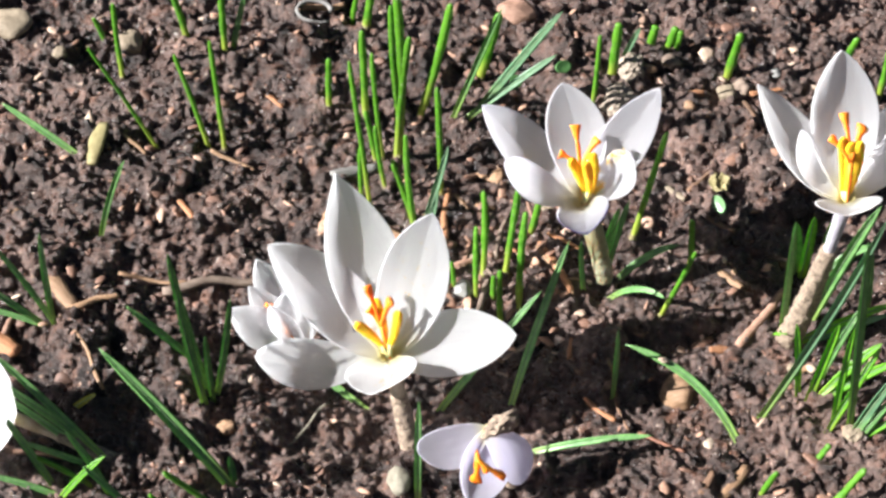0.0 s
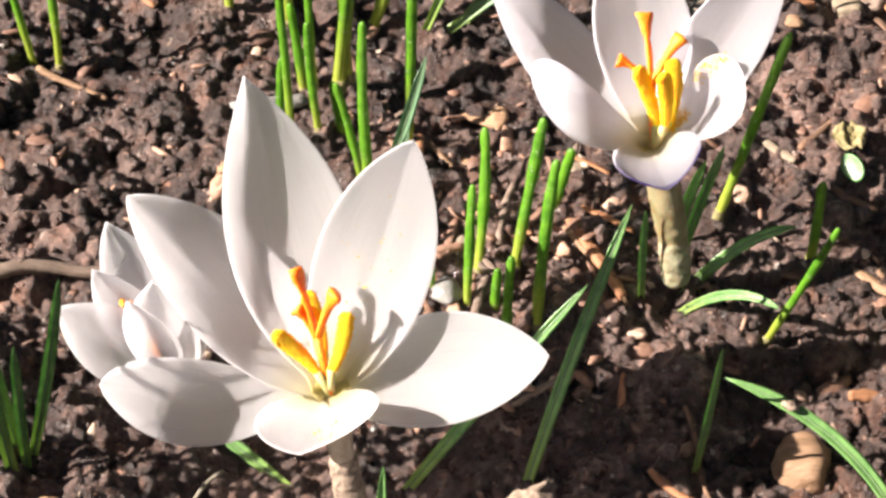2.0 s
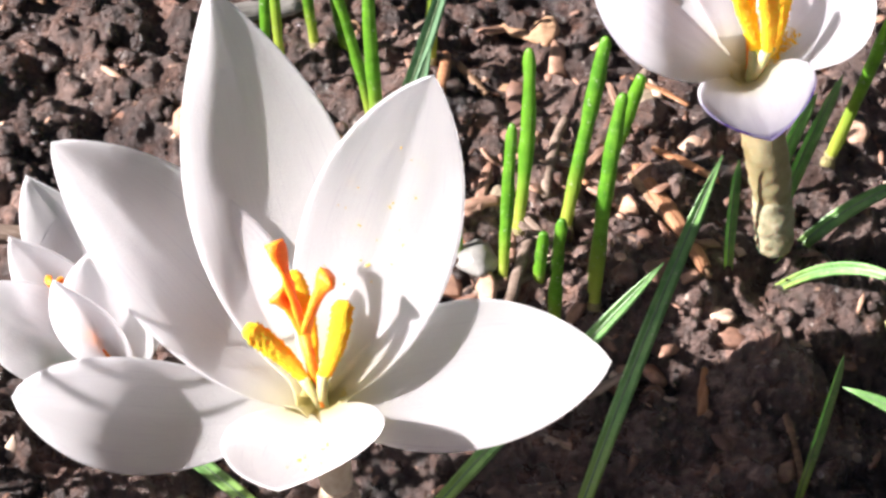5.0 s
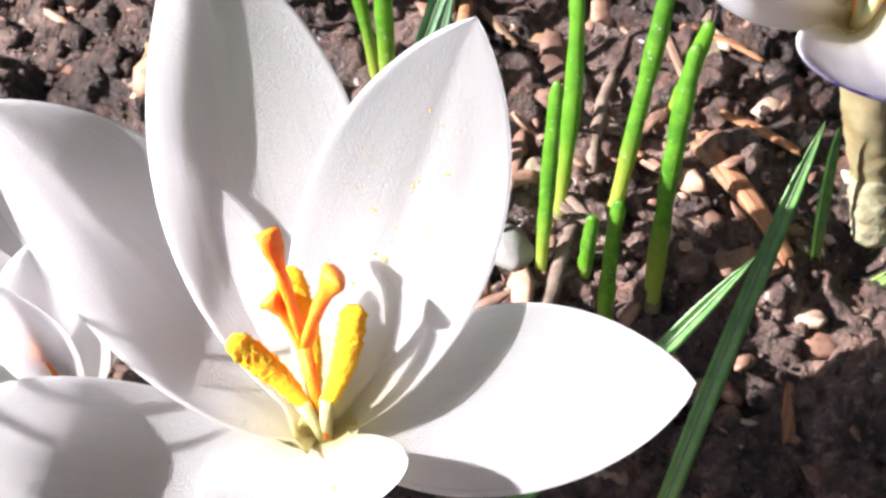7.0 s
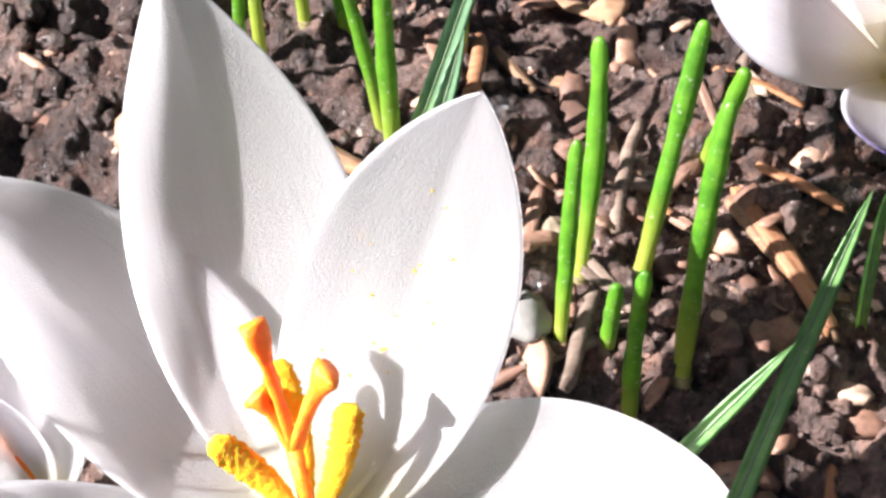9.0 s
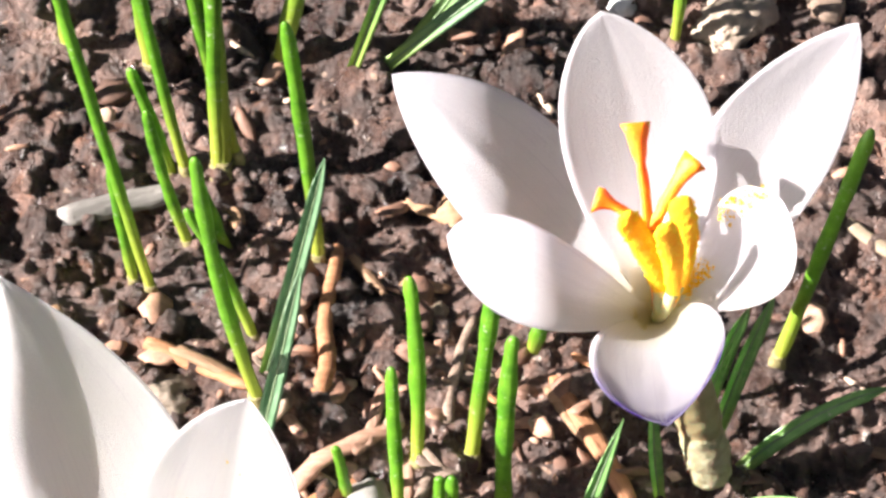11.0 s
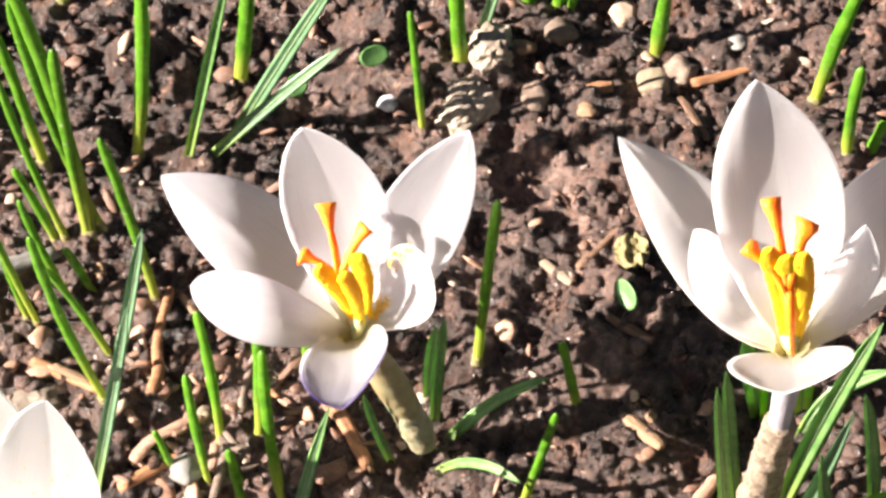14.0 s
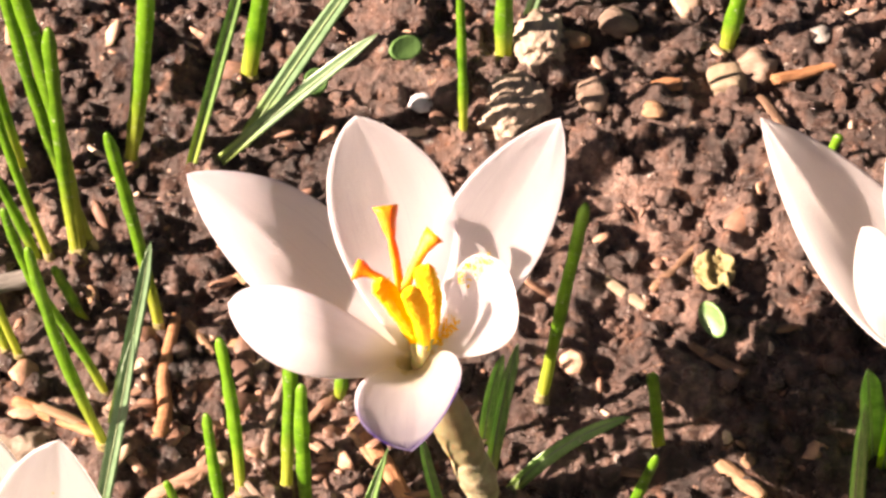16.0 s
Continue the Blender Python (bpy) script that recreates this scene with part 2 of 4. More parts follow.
def mulch_material():
    m, nt, b = material("mulch", 0.7)
    geo = nt.nodes.new("ShaderNodeNewGeometry")
    col = ramp(nt, geo.outputs["Random Per Island"], (0.0, (0.09, 0.048, 0.034)), (0.4, (0.22, 0.115, 0.075)), (0.7, (0.38, 0.22, 0.145)), (1.0, (0.48, 0.37, 0.28)))
    g = ramp(nt, noise_tex(nt, 900.0, 4.0), (0.3, (0.6,) * 3), (0.7, (1.2,) * 3))
    nt.links.new(mix(nt, 1.0, col, g, "MULTIPLY"), b.inputs["Base Color"])
    return m


MULCH = mulch_material()


# ---- mesh helpers ----
def mesh_of(name, verts, faces, mat, uvs=None, sides=None):
    me = bpy.data.meshes.new(name)
    me.from_pydata([tuple(v) for v in verts], [], faces)
    me.materials.append(mat)
    me.polygons.foreach_set("use_smooth", [True] * len(me.polygons))
    for layer, values in (("UVMap", uvs), ("side", sides)):
        if values is not None:
            lay = me.uv_layers.new(name=layer)
            idx = np.empty(len(me.loops), dtype=np.int32)
            me.loops.foreach_get("vertex_index", idx)
            lay.data.foreach_set("uv", np.asarray(values, dtype=np.float32)[idx].ravel())
    me.update()
    return me


def part(name, me, parent, label=""):
    ob = new(name, me)
    ob.parent = parent
    ob.matrix_parent_inverse = parent.matrix_world.inverted() if parent.type == "EMPTY" else Matrix()
    return tagged(ob, label)


def bez(p0, p1, p2, u):
    return (1 - u) ** 2 * p0 + 2 * u * (1 - u) * p1 + u * u * p2


def tube_mesh(name, points, radii, mat, sides=10, flat=1.0, rough=0.0, facing=None, grit=0.0):
    """A closed tube along points; flat squeezes it across."""
    pts = [Vector(p) for p in points]
    verts, uvs, faces = [], [], []
    ref = Vector((0.31, 0.17, 0.93)) if abs((pts[-1] - pts[0]).normalized().z) < 0.9 else Vector((0.2, 1.0, 0.0))
    ref = facing or ref
    n = len(pts)
    for i, p in enumerate(pts):
        d = (pts[min(i + 1, n - 1)] - pts[max(i - 1, 0)]).normalized()
        a = d.cross(ref).normalized()
        b = d.cross(a).normalized()
        for k in range(sides):
            ang = 2 * math.pi * k / sides
            out = a * math.cos(ang) + b * (flat * math.sin(ang))
            q = p + out * radii[i]
            verts.append(p + out * (radii[i] * (1 + rough * noise.noise(q * 900) + grit * noise.noise(q * 4200))))
            uvs.append((i / (n - 1), 0.5 + 0.5 * math.cos(ang)))
    for i in range(n - 1):
        for k in range(sides):
            k2 = (k + 1) % sides
            faces.append((i * sides + k, i * sides + k2, (i + 1) * sides + k2, (i + 1) * sides + k))
    faces.append(tuple(range(sides - 1, -1, -1)))
    faces.append(tuple((n - 1) * sides + k for k in range(sides)))
    return mesh_of(name, verts, faces, mat, uvs)


# ---- the soil ----
rng = np.random.default_rng(7)


def lattice_noise(x, y, cell, seed):
    """Smooth value noise on arrays."""
    g = np.random.default_rng(seed).random((256, 256))
    u, v = x / cell + 1000.0, y / cell + 1000.0
    i, j = np.floor(u).astype(int), np.floor(v).astype(int)
    a, b = u - i, v - j
    a, b = a * a * (3 - 2 * a), b * b * (3 - 2 * b)
    at = lambda p, q: g[p % 256, q % 256]
    return (at(i, j) * (1 - a) + at(i + 1, j) * a) * (1 - b) + (at(i, j + 1) * (1 - a) + at(i + 1, j + 1) * a) * b - 0.5


STEP = 0.00045
X0, X1, Y0, Y1 = -0.13, 0.17, -0.08, 0.15


def spread_out(lo, hi):
    inner = np.arange(lo, hi + STEP / 2, STEP)
    out = STEP * np.cumsum(1.24 ** np.arange(1, 47))
    return np.concatenate([lo - out[::-1], inner, hi + out]), len(out)


gx, padx = spread_out(X0, X1)
gy, pady = spread_out(Y0, Y1)
GX, GY = np.meshgrid(gx, gy, indexing="ij")


def dip(x, y):
    under = -0.013 * np.exp(-((x - 0.015) ** 2 + (y + 0.020) ** 2) / (2 * 0.026 ** 2))
    return under - 0.0095 * np.exp(-((x - 0.074) ** 2 + (y + 0.004) ** 2) / (2 * 0.019 ** 2))


near = np.clip(1.6 - np.maximum(np.maximum(X0 - GX, GX - X1), np.maximum(Y0 - GY, GY - Y1)) / 0.25, 0, 1)
H = dip(GX, GY)
H += near * (0.0044 * lattice_noise(GX, GY, 0.021, 1) + 0.0036 * lattice_noise(GX, GY, 0.0085, 2) + 0.0020 * np.abs(lattice_noise(GX, GY, 0.0060, 3)))
H += 0.12 * lattice_noise(GX, GY, 1.7, 6) * np.clip((np.hypot(GX, GY) - 0.5) / 3, 0, 1)


def press(count, smallest, spread, power, sink, wobbly):
    """Rounded clods and crumbs pressed into the surface, the higher one on top."""
    for n in range(count):
        r = smallest + spread * rng.random() ** power
        cx, cy = rng.uniform(X0, X1), rng.uniform(Y0, Y1)
        i0, i1 = np.searchsorted(gx, (cx - r, cx + r))
        j0, j1 = np.searchsorted(gy, (cy - r, cy + r))
        if i1 - i0 < 2 or j1 - j0 < 2:
            continue
        sx, sy = GX[i0:i1, j0:j1] - cx, GY[i0:i1, j0:j1] - cy
        turn, squash = rng.uniform(0, math.pi), rng.uniform(0.6, 1.0)
        ex, ey = sx * math.cos(turn) + sy * math.sin(turn), (sy * math.cos(turn) - sx * math.sin(turn)) / squash
        d2 = 1 - (ex * ex + ey * ey) / (r * r)
        if wobbly:
            d2 = 1 - (1 - d2) * (1 + 0.6 * lattice_noise(GX[i0:i1, j0:j1], GY[i0:i1, j0:j1], r * 0.6, 11 + n % 5))
        top = np.sqrt(np.clip(d2, 0, None)) * r * rng.uniform(0.35, 0.8)
        mid = H[(i0 + i1) // 2, (j0 + j1) // 2]
        H[i0:i1, j0:j1] = np.maximum(H[i0:i1, j0:j1], np.where(d2 > 0, mid - sink * r + top, -9))


press(800, 0.0020, 0.0050, 2.2, 0.26, True)
H += near * (0.0026 * lattice_noise(GX, GY, 0.0052, 8) + 0.0014 * np.abs(lattice_noise(GX, GY, 0.0034, 4)))
press(9000, 0.0007, 0.0020, 3.0, 0.30, False)
H += near * (0.0016 * lattice_noise(GX, GY, 0.0021, 5) + 0.0012 * lattice_noise(GX, GY, 0.0010, 9) - 0.0016)
nx, ny = len(gx), len(gy)
me = bpy.data.meshes.new("soil")
co = np.stack([GX, GY, H], -1).reshape(-1, 3).astype(np.float32)
me.vertices.add(nx * ny)
me.vertices.foreach_set("co", co.ravel())
ii, jj = np.meshgrid(np.arange(nx - 1), np.arange(ny - 1), indexing="ij")
q = (ii * ny + jj).ravel()
quads = np.stack([q, q + ny, q + ny + 1, q + 1], -1).astype(np.int32)
me.loops.add(quads.size)
me.loops.foreach_set("vertex_index", quads.ravel())
me.polygons.add(len(quads))
me.polygons.foreach_set("loop_start", np.arange(0, quads.size, 4, dtype=np.int32))
me.polygons.foreach_set("use_smooth", np.ones(len(quads), dtype=bool))
me.update(calc_edges=True)
me.materials.append(SOIL)
tagged(new("ground", me), "dark brown crumbly garden soil with small clods", "soil", kind="structure")


def soil_z(x, y):
    i, j = int(np.searchsorted(gx, x)), int(np.searchsorted(gy, y))
    return float(H[i - 1:i + 2, j - 1:j + 2].mean())


def soil_top(x, y, r):
    i0, i1 = np.searchsorted(gx, (x - r, x + r))
    j0, j1 = np.searchsorted(gy, (y - r, y + r))
    return float(np.percentile(H[i0:i1 + 1, j0:j1 + 1], 70))


# loose crumbs lying on it
def crumbs(count, seed):
    balls = []
    for level in (1, 2):
        base = bmesh.new()
        bmesh.ops.create_icosphere(base, subdivisions=level, radius=1.0)
        balls.append((np.array([v.co[:] for v in base.verts]), np.array([[v.index for v in f.verts] for f in base.faces])))
        base.free()
    total = 0
    r2 = np.random.default_rng(seed)
    vs, fs = [], []
    for n in range(count):
        x, y = r2.uniform(X0 + 0.01, X1 - 0.01), r2.uniform(Y0 + 0.01, Y1 - 0.01)
        r = 0.00025 + 0.0014 * r2.random() ** 4.0
        bv, bf = balls[r > 0.0008]
        v = bv * (1 + 0.6 * (r2.random((len(bv), 1)) - 0.5)) * r * r2.uniform(0.6, 1.1, 3)
        vs.append(v + (x, y, soil_z(x, y) + 0.15 * r))
        fs.append(bf + total)
        total += len(bv)
    v, f = np.concatenate(vs), np.concatenate(fs)
    me = bpy.data.meshes.new("soil_crumbs")
    me.from_pydata(v.tolist(), [], f.tolist())
    me.polygons.foreach_set("use_smooth", [True] * len(me.polygons))
    me.materials.append(SOIL)
    tagged(new("soil_crumbs", me), "loose dark brown crumbs of garden soil", "soil", kind="stuff")


crumbs(15000, 3)


def mulch(count, seed):
    """Small flakes of bark, husk and grit strewn over the soil."""
    r2 = np.random.default_rng(seed)
    ring = [(math.cos(a), math.sin(a)) for a in np.arange(7) * 2 * math.pi / 7]
    flake = np.array([(x, y, 0) for x, y in ring] + [(x * 0.75, y * 0.7, 1) for x, y in ring] + [(0.05, 0, 1.25), (0, 0.05, -1)], float)
    tris = [t for k in range(7) for t in ((k, (k + 1) % 7, 7 + (k + 1) % 7), (k, 7 + (k + 1) % 7, 7 + k), (7 + k, 7 + (k + 1) % 7, 14), ((k + 1) % 7, k, 15))]
    tris = np.array(tris)
    vs, fs = [], []
    for n in range(count):
        if r2.random() < 0.15:
            x, y = r2.normal(0.038, 0.014), r2.normal(0.022, 0.013)
        else:
            x, y = r2.uniform(X0 + 0.01, X1 - 0.01), r2.uniform(Y0 + 0.01, Y1 - 0.01)
        long = 0.0005 + 0.0024 * r2.random() ** 2.5
        size = np.array([long, long * r2.uniform(0.2, 0.75), long * r2.uniform(0.08, 0.25)])
        v = flake * (1 + 0.6 * (r2.random((16, 3)) - 0.5)) * size
        turn = np.array(Euler((r2.normal(0, 0.35), r2.normal(0, 0.35), r2.uniform(0, 6.3))).to_matrix())
        vs.append(v @ turn.T + (x, y, soil_z(x, y) + 0.3 * size[2] + 0.0002))
        fs.append(tris + n * 16)
    me = bpy.data.meshes.new("mulch_flakes")
    me.from_pydata(np.concatenate(vs).tolist(), [], np.concatenate(fs).tolist())
    me.polygons.foreach_set("use_smooth", [True] * len(me.polygons))
    me.materials.append(MULCH)
    tagged(new("mulch_flakes", me), "small tan and reddish flakes of bark mulch", "mulch", kind="stuff")


mulch(1300, 4)


# ---- crocus flowers ----
def petal_mesh(base, tip, width, axis, bulge=0.12, cup=0.30, twist=0.0, fat=0.52, sharp=0.8, sway=0.0, ruffle=0.012, mat=None, purple=0.0, seed=0, nu=44, nv=36):
    """A curved petal: base to tip, bulging away from axis, its margins cupped towards it; two skins with a rim."""
    base, tip, axis = Vector(base), Vector(tip), Vector(axis).normalized()
    a = tip - base
    length = a.length
    a.normalize()
    n = (axis - a * axis.dot(a)).normalized()
    n = Matrix.Rotation(radians(twist), 3, a) @ n
    s = a.cross(n)
    p = sharp * fat / (1 - fat)
    top = fat ** p * (1 - fat) ** sharp
    verts, uvs, sides = [], [], []
    thick = 0.00013
    for side in (1, -1):
        for i in range(nu + 1):
            u = (i / nu) ** 0.9
            w = max(max(u, 1e-6) ** p * max(1 - u, 0) ** sharp / top, 0.3 * max(1 - u / 0.4, 0) ** 0.5) * width / 2
            line = base + a * (length * u) - n * (bulge * length * 4 * u * (1 - u) * (1.25 - 0.5 * u)) + s * (sway * length * 4 * u * (1 - u))
            for j in range(nv + 1):
                v = 2 * j / nv - 1
                lift = cup * w * (v * v) * (1.1 - 0.5 * u)
                rip = ruffle * length * noise.noise(Vector((u * 3.1 + seed * 7.3, v * 1.6, seed * 3.7))) * abs(v) ** 0.7 * min(1, u * 3)
                crease = 0.00006 * noise.noise(Vector((u * 2.2 + seed, v * 7.0, seed * 1.9))) * min(1, u * 2) * (1 - u)
                keel = -0.020 * w * math.exp(-(v / 0.14) ** 2) * min(1, u * 2)
                verts.append(line + s * (w * v * (1 - 0.10 * cup * v * v)) + n * (lift + rip + keel + crease + side * thick))
                uvs.append((u, 0.5 + 0.5 * v))
                fringe = max(0.0, min(1.0, (u - 0.45) * 4)) * max(0.0, min(1.0, (abs(v) - 0.80) * 6)) + max(0.0, min(1.0, (u - 0.84) * 8))
                sides.append((purple * (max(0.0, min(1.0, (u - 0.2) * 1.8)) if side < 0 else min(1.0, fringe)), 0.0))
    row, skin = nv + 1, (nu + 1) * (nv + 1)
    faces = []
    for i in range(nu):
        for j in range(nv):
            k = i * row + j
            faces.append((k, k + 1, k + row + 1, k + row))
            faces.append((skin + k, skin + k + row, skin + k + row + 1, skin + k + 1))
    for i in range(nu):
        k = i * row
        faces.append((k, k + row, skin + k + row, skin + k))
        k = i * row + nv
        faces.append((k, skin + k, skin + k + row, k + row))
    for j in range(nv):
        faces.append((j, skin + j, skin + j + 1, j + 1))
    return mesh_of("petal", verts, faces, mat or PETAL, uvs, sides)


def pollen(petal, count, u0, u1, v0, v1, seed, nu=44, nv=36):
    """Loose pollen grains lying on the inner face of a petal."""
    r3 = random.Random(seed)
    bm = bmesh.new()
    for _ in range(count):
        i, j = int(nu * r3.uniform(u0, u1) ** (1 / 0.9)), int(nv * (0.5 + 0.5 * r3.uniform(v0, v1)))
        p = petal.data.vertices[i * (nv + 1) + j].co + Vector((r3.uniform(-1, 1), r3.uniform(-1, 1), r3.uniform(-1, 1))) * 0.0003
        for _ in range(r3.choice((1, 1, 2, 4))):
            off = Vector((r3.uniform(-1, 1), r3.uniform(-1, 1), r3.uniform(0, 1))) * 0.00018
            bmesh.ops.create_icosphere(bm, subdivisions=1, radius=r3.uniform(0.00006, 0.00012), matrix=Matrix.Translation(p + off))
    me = bpy.data.meshes.new("pollen")
    bm.to_mesh(me)
    bm.free()
    me.materials.append(POLLEN)
    ob = new("pollen", me)
    ob.parent = petal
    tagged(ob, "specks of yellow pollen")


def stamen(flower, foot, low, high, r=0.0011):
    """A pale filament carrying a long grainy anther."""
    foot, low, high = Vector(foot), Vector(low), Vector(high)
    f = part("stamen", tube_mesh("stamen", [foot, foot.lerp(low, 0.5), low.lerp(high, 0.1)], [0.0007, 0.0006, 0.0006], FILAMENT, 8), flower, "pale yellow filament")
    pts, rad = [], []
    for i in range(41):
        u = i / 40
        bow = (high - low).cross(Vector((0, 0, 1))).normalized() * 0.0005 * math.sin(math.pi * u)
        pts.append(low.lerp(high, u) + bow)
        rad.append(r * (0.42 + 0.58 * min(1, u * 1.6) ** 0.7) * min(1, (1.03 - u) * 9) ** 0.5)
    anther = new("anther", tube_mesh("anther", pts, rad, ANTHER, 24, 0.42, 0.08, Vector((0.1, -0.6, 0.8)), 0.30))
    anther.parent = f
    tagged(anther, "bright yellow anther dusted with pollen")


def style(flower, foot, fork, tips, r=0.00055):
    """The orange style with three flared stigma branches."""
    foot, fork = Vector(foot), Vector(fork)
    st = part("style", tube_mesh("style", [foot, foot.lerp(fork, 0.5), fork], [r * 0.4, r * 0.85, r * 1.1], STIGMA, 8), flower, "orange style")
    for t in tips:
        t = Vector(t)
        ctrl = fork.lerp(t, 0.5) + (fork - foot).normalized() * (t - fork).length * 0.18
        pts = [bez(fork - (fork - foot) * 0.05, ctrl, t, i / 9) for i in range(10)]
        rad = [r * (1.0 + 0.1 * i / 9) for i in range(6)] + [r * k for k in (1.25, 1.6, 2.15, 2.3)]
        br = new("stigma_branch", tube_mesh("stigma_branch", pts, rad, STIGMA, 14, 0.62, 0.40, None, 0.25))
        br.parent = st
        tagged(br, "flared orange stigma branch")


def floral_tube(flower, top, foot, r=0.0022, mat=None, sheath=(1.4, 1.12, 0.62, 0.16), bend=(0, 0, 0), swell=0.45):
    top, foot = Vector(top), Vector(foot)
    ctrl = top.lerp(foot, 0.5) + Vector(bend)
    pts = [bez(foot, ctrl, top, i / 12) for i in range(13)]
    part("floral_tube", tube_mesh("floral_tube", pts, [r * (0.85 + swell * (i / 12) ** 3) for i in range(13)], mat or TUBE, 14, 0.9, 0.10), flower, "pale floral tube")
    if sheath:
        wide, narrow, reach, rough = sheath
        low = [bez(foot, ctrl, top, reach * i / 39) for i in range(40)]
        part("sheath", tube_mesh("sheath", low, [r * (wide + (narrow - wide) * i / 39) for i in range(40)], SHEATH, 26, 0.9, rough * 0.6, None, rough * 0.6), flower, "papery brownish sheath")


def flower_root(label, at):
    e = new("crocus_flower")
    e.empty_display_size = 0.01
    e.location = at
    bpy.context.view_layer.update()
    return tagged(e, label, "flower", "crocus flowers")


# widely opened flower
A0 = Vector((0.0122, -0.0105, 0.0062))
FACE = Vector((0.0, -0.59, 0.81))
fa = flower_root("wide open white crocus with yellow stamens in dark soil", (0.0179, -0.0206, -0.0145))
petals_a = []
for sd, (tip, w, face, bulge, cup, twist, fat, sharp, sway) in enumerate((
        ((-0.0021, 0.0175, 0.0371), 0.0183, (0.07, -0.60, 0.75), 0.200, 0.39, 0, 0.45, 1.05, 0.022),
        ((0.0202, 0.0043, 0.0405), 0.0164, (-0.16, -0.60, 0.75), 0.155, 0.25, -1, 0.45, 0.85, -0.018),
        ((-0.0164, 0.0061, 0.0246), 0.0178, (0.60, -0.45, 0.65), 0.120, 0.34, 1, 0.46, 0.80, 0.056),
        ((0.0401, -0.0104, 0.0171), 0.0157, (-0.10, -0.60, 0.80), 0.118, 0.37, -3, 0.48, 0.77, -0.032),
        ((-0.0179, -0.0168, 0.0132), 0.0120, (0.40, -0.52, 0.75), 0.180, 0.26, 4, 0.58, 0.70, -0.042),
        ((0.0083, -0.0219, 0.0077), 0.0195, (0.0, -0.59, 0.81), 0.087, 0.32, 46, 0.44, 0.75, -0.068))):
    a = (Vector(tip) - A0).normalized()
    petals_a.append(part("petal", petal_mesh(A0 + a * 0.0006, tip, w, face, bulge, cup, twist, fat, sharp, sway, seed=sd + 1), fa))
pollen(petals_a[1], 26, 0.3, 0.75, -0.6, 0.4, 71)
pollen(petals_a[5], 14, 0.4, 0.8, -0.5, 0.2, 72)
style(fa, A0 + FACE * 0.001, (0.0098, -0.0074, 0.0142), ((0.0063, -0.0020, 0.0215), (0.0119, -0.0048, 0.0203), (0.0068, -0.0050, 0.0172)), 0.00058)
stamen(fa, A0, (0.0107, -0.0103, 0.0096), (0.0040, -0.0080, 0.0152))
stamen(fa, A0, (0.0118, -0.0103, 0.0100), (0.0134, -0.0056, 0.0176))
stamen(fa, A0, (0.0110, -0.0090, 0.0100), (0.0080, -0.0026, 0.0178))
floral_tube(fa, A0 - Vector((0, 0, 0.001)), (0.0179, -0.0206, -0.0145), 0.0019)

# half-open flower behind it
fb = flower_root("half-open white crocus behind the wide open one", (-0.0080, -0.0030, -0.010))
BB = Vector((-0.0083, -0.0022, -0.0040))
for tip, w, bulge, cup, sd in (
        ((-0.0192, 0.0062, 0.0191), 0.0105, 0.14, 0.45, 11), ((-0.0252, -0.0015, 0.0102), 0.0105, 0.06, 0.35, 12),
        ((-0.0208, 0.0032, 0.0129), 0.0085, 0.09, 0.45, 13), ((-0.0157, -0.0022, 0.0131), 0.0070, 0.08, 0.6, 14),
        ((-0.0148, 0.0070, 0.0150), 0.0150, 0.12, 0.5, 15), ((-0.0125, 0.0000, 0.0149), 0.0105, 0.08, 0.5, 16)):
    part("petal", petal_mesh(BB, tip, w, (-0.3, -0.45, 0.75), bulge, cup, fat=0.50, sharp=0.95, seed=sd), fb)
style(fb, BB, (-0.0143, 0.0006, 0.0057), ((-0.0166, 0.0008, 0.0092), (-0.0156, 0.0014, 0.0084), (-0.0158, 0.0006, 0.0074)), 0.0003)
floral_tube(fb, BB, (-0.0080, -0.0030, -0.010), 0.0018)

# upright flower with purple feathering
fc = flower_root("open white crocus with purple feathered outer petal", (0.0618, 0.0212, -0.002))
C0 = Vector((0.0548, 0.0245, 0.0215))
C_FOOT = Vector((0.0618, 0.0212, -0.002))
FACE_C = (-0.07, -0.51, 0.86)
petals_c = []
for sd, (tip, w, face, bulge, cup, twist, fat, sharp, sway, purple) in enumerate((
        ((0.0486, 0.0441, 0.0413), 0.0144, (-0.04, -0.50, 0.80), 0.136, 0.38, -3, 0.56, 0.76, 0.046, 0.0),
        ((0.0304, 0.0385, 0.0386), 0.0137, (0.50, -0.40, 0.75), 0.180, 0.39, 0, 0.50, 0.87, 0.076, 0.12),
        ((0.0358, 0.0223, 0.0377), 0.0091, (0.40, -0.40, 0.75), 0.146, 0.35, 2, 0.57, 0.63, 0.0, 0.15),
        ((0.0707, 0.0410, 0.0445), 0.0118, FACE_C, 0.130, 0.30, 8, 0.49, 0.85, 0.0, 0.10),
        ((0.0645, 0.0284, 0.0356), 0.0098, FACE_C, 0.150, 0.30, -10, 0.66, 0.62, 0.062, 0.0),
        ((0.0548, 0.0093, 0.0293), 0.0129, FACE_C, 0.050, 0.60, 12, 0.46, 0.68, -0.015, 1.0))):
    a = (Vector(tip) - C0).normalized()
    petals_c.append(part("petal", petal_mesh(C0 + a * 0.0006, tip, w, face, bulge, cup, twist, fat, sharp, sway, mat=PETAL_PURPLE, purple=purple, seed=sd + 21), fc))
pollen(petals_c[4], 170, 0.16, 0.36, -0.75, -0.25, 73)
pollen(petals_c[4], 80, 0.6, 0.97, -0.95, -0.5, 75)
pollen(petals_c[4], 110, 0.02, 0.10, -0.7, 0.5, 74)
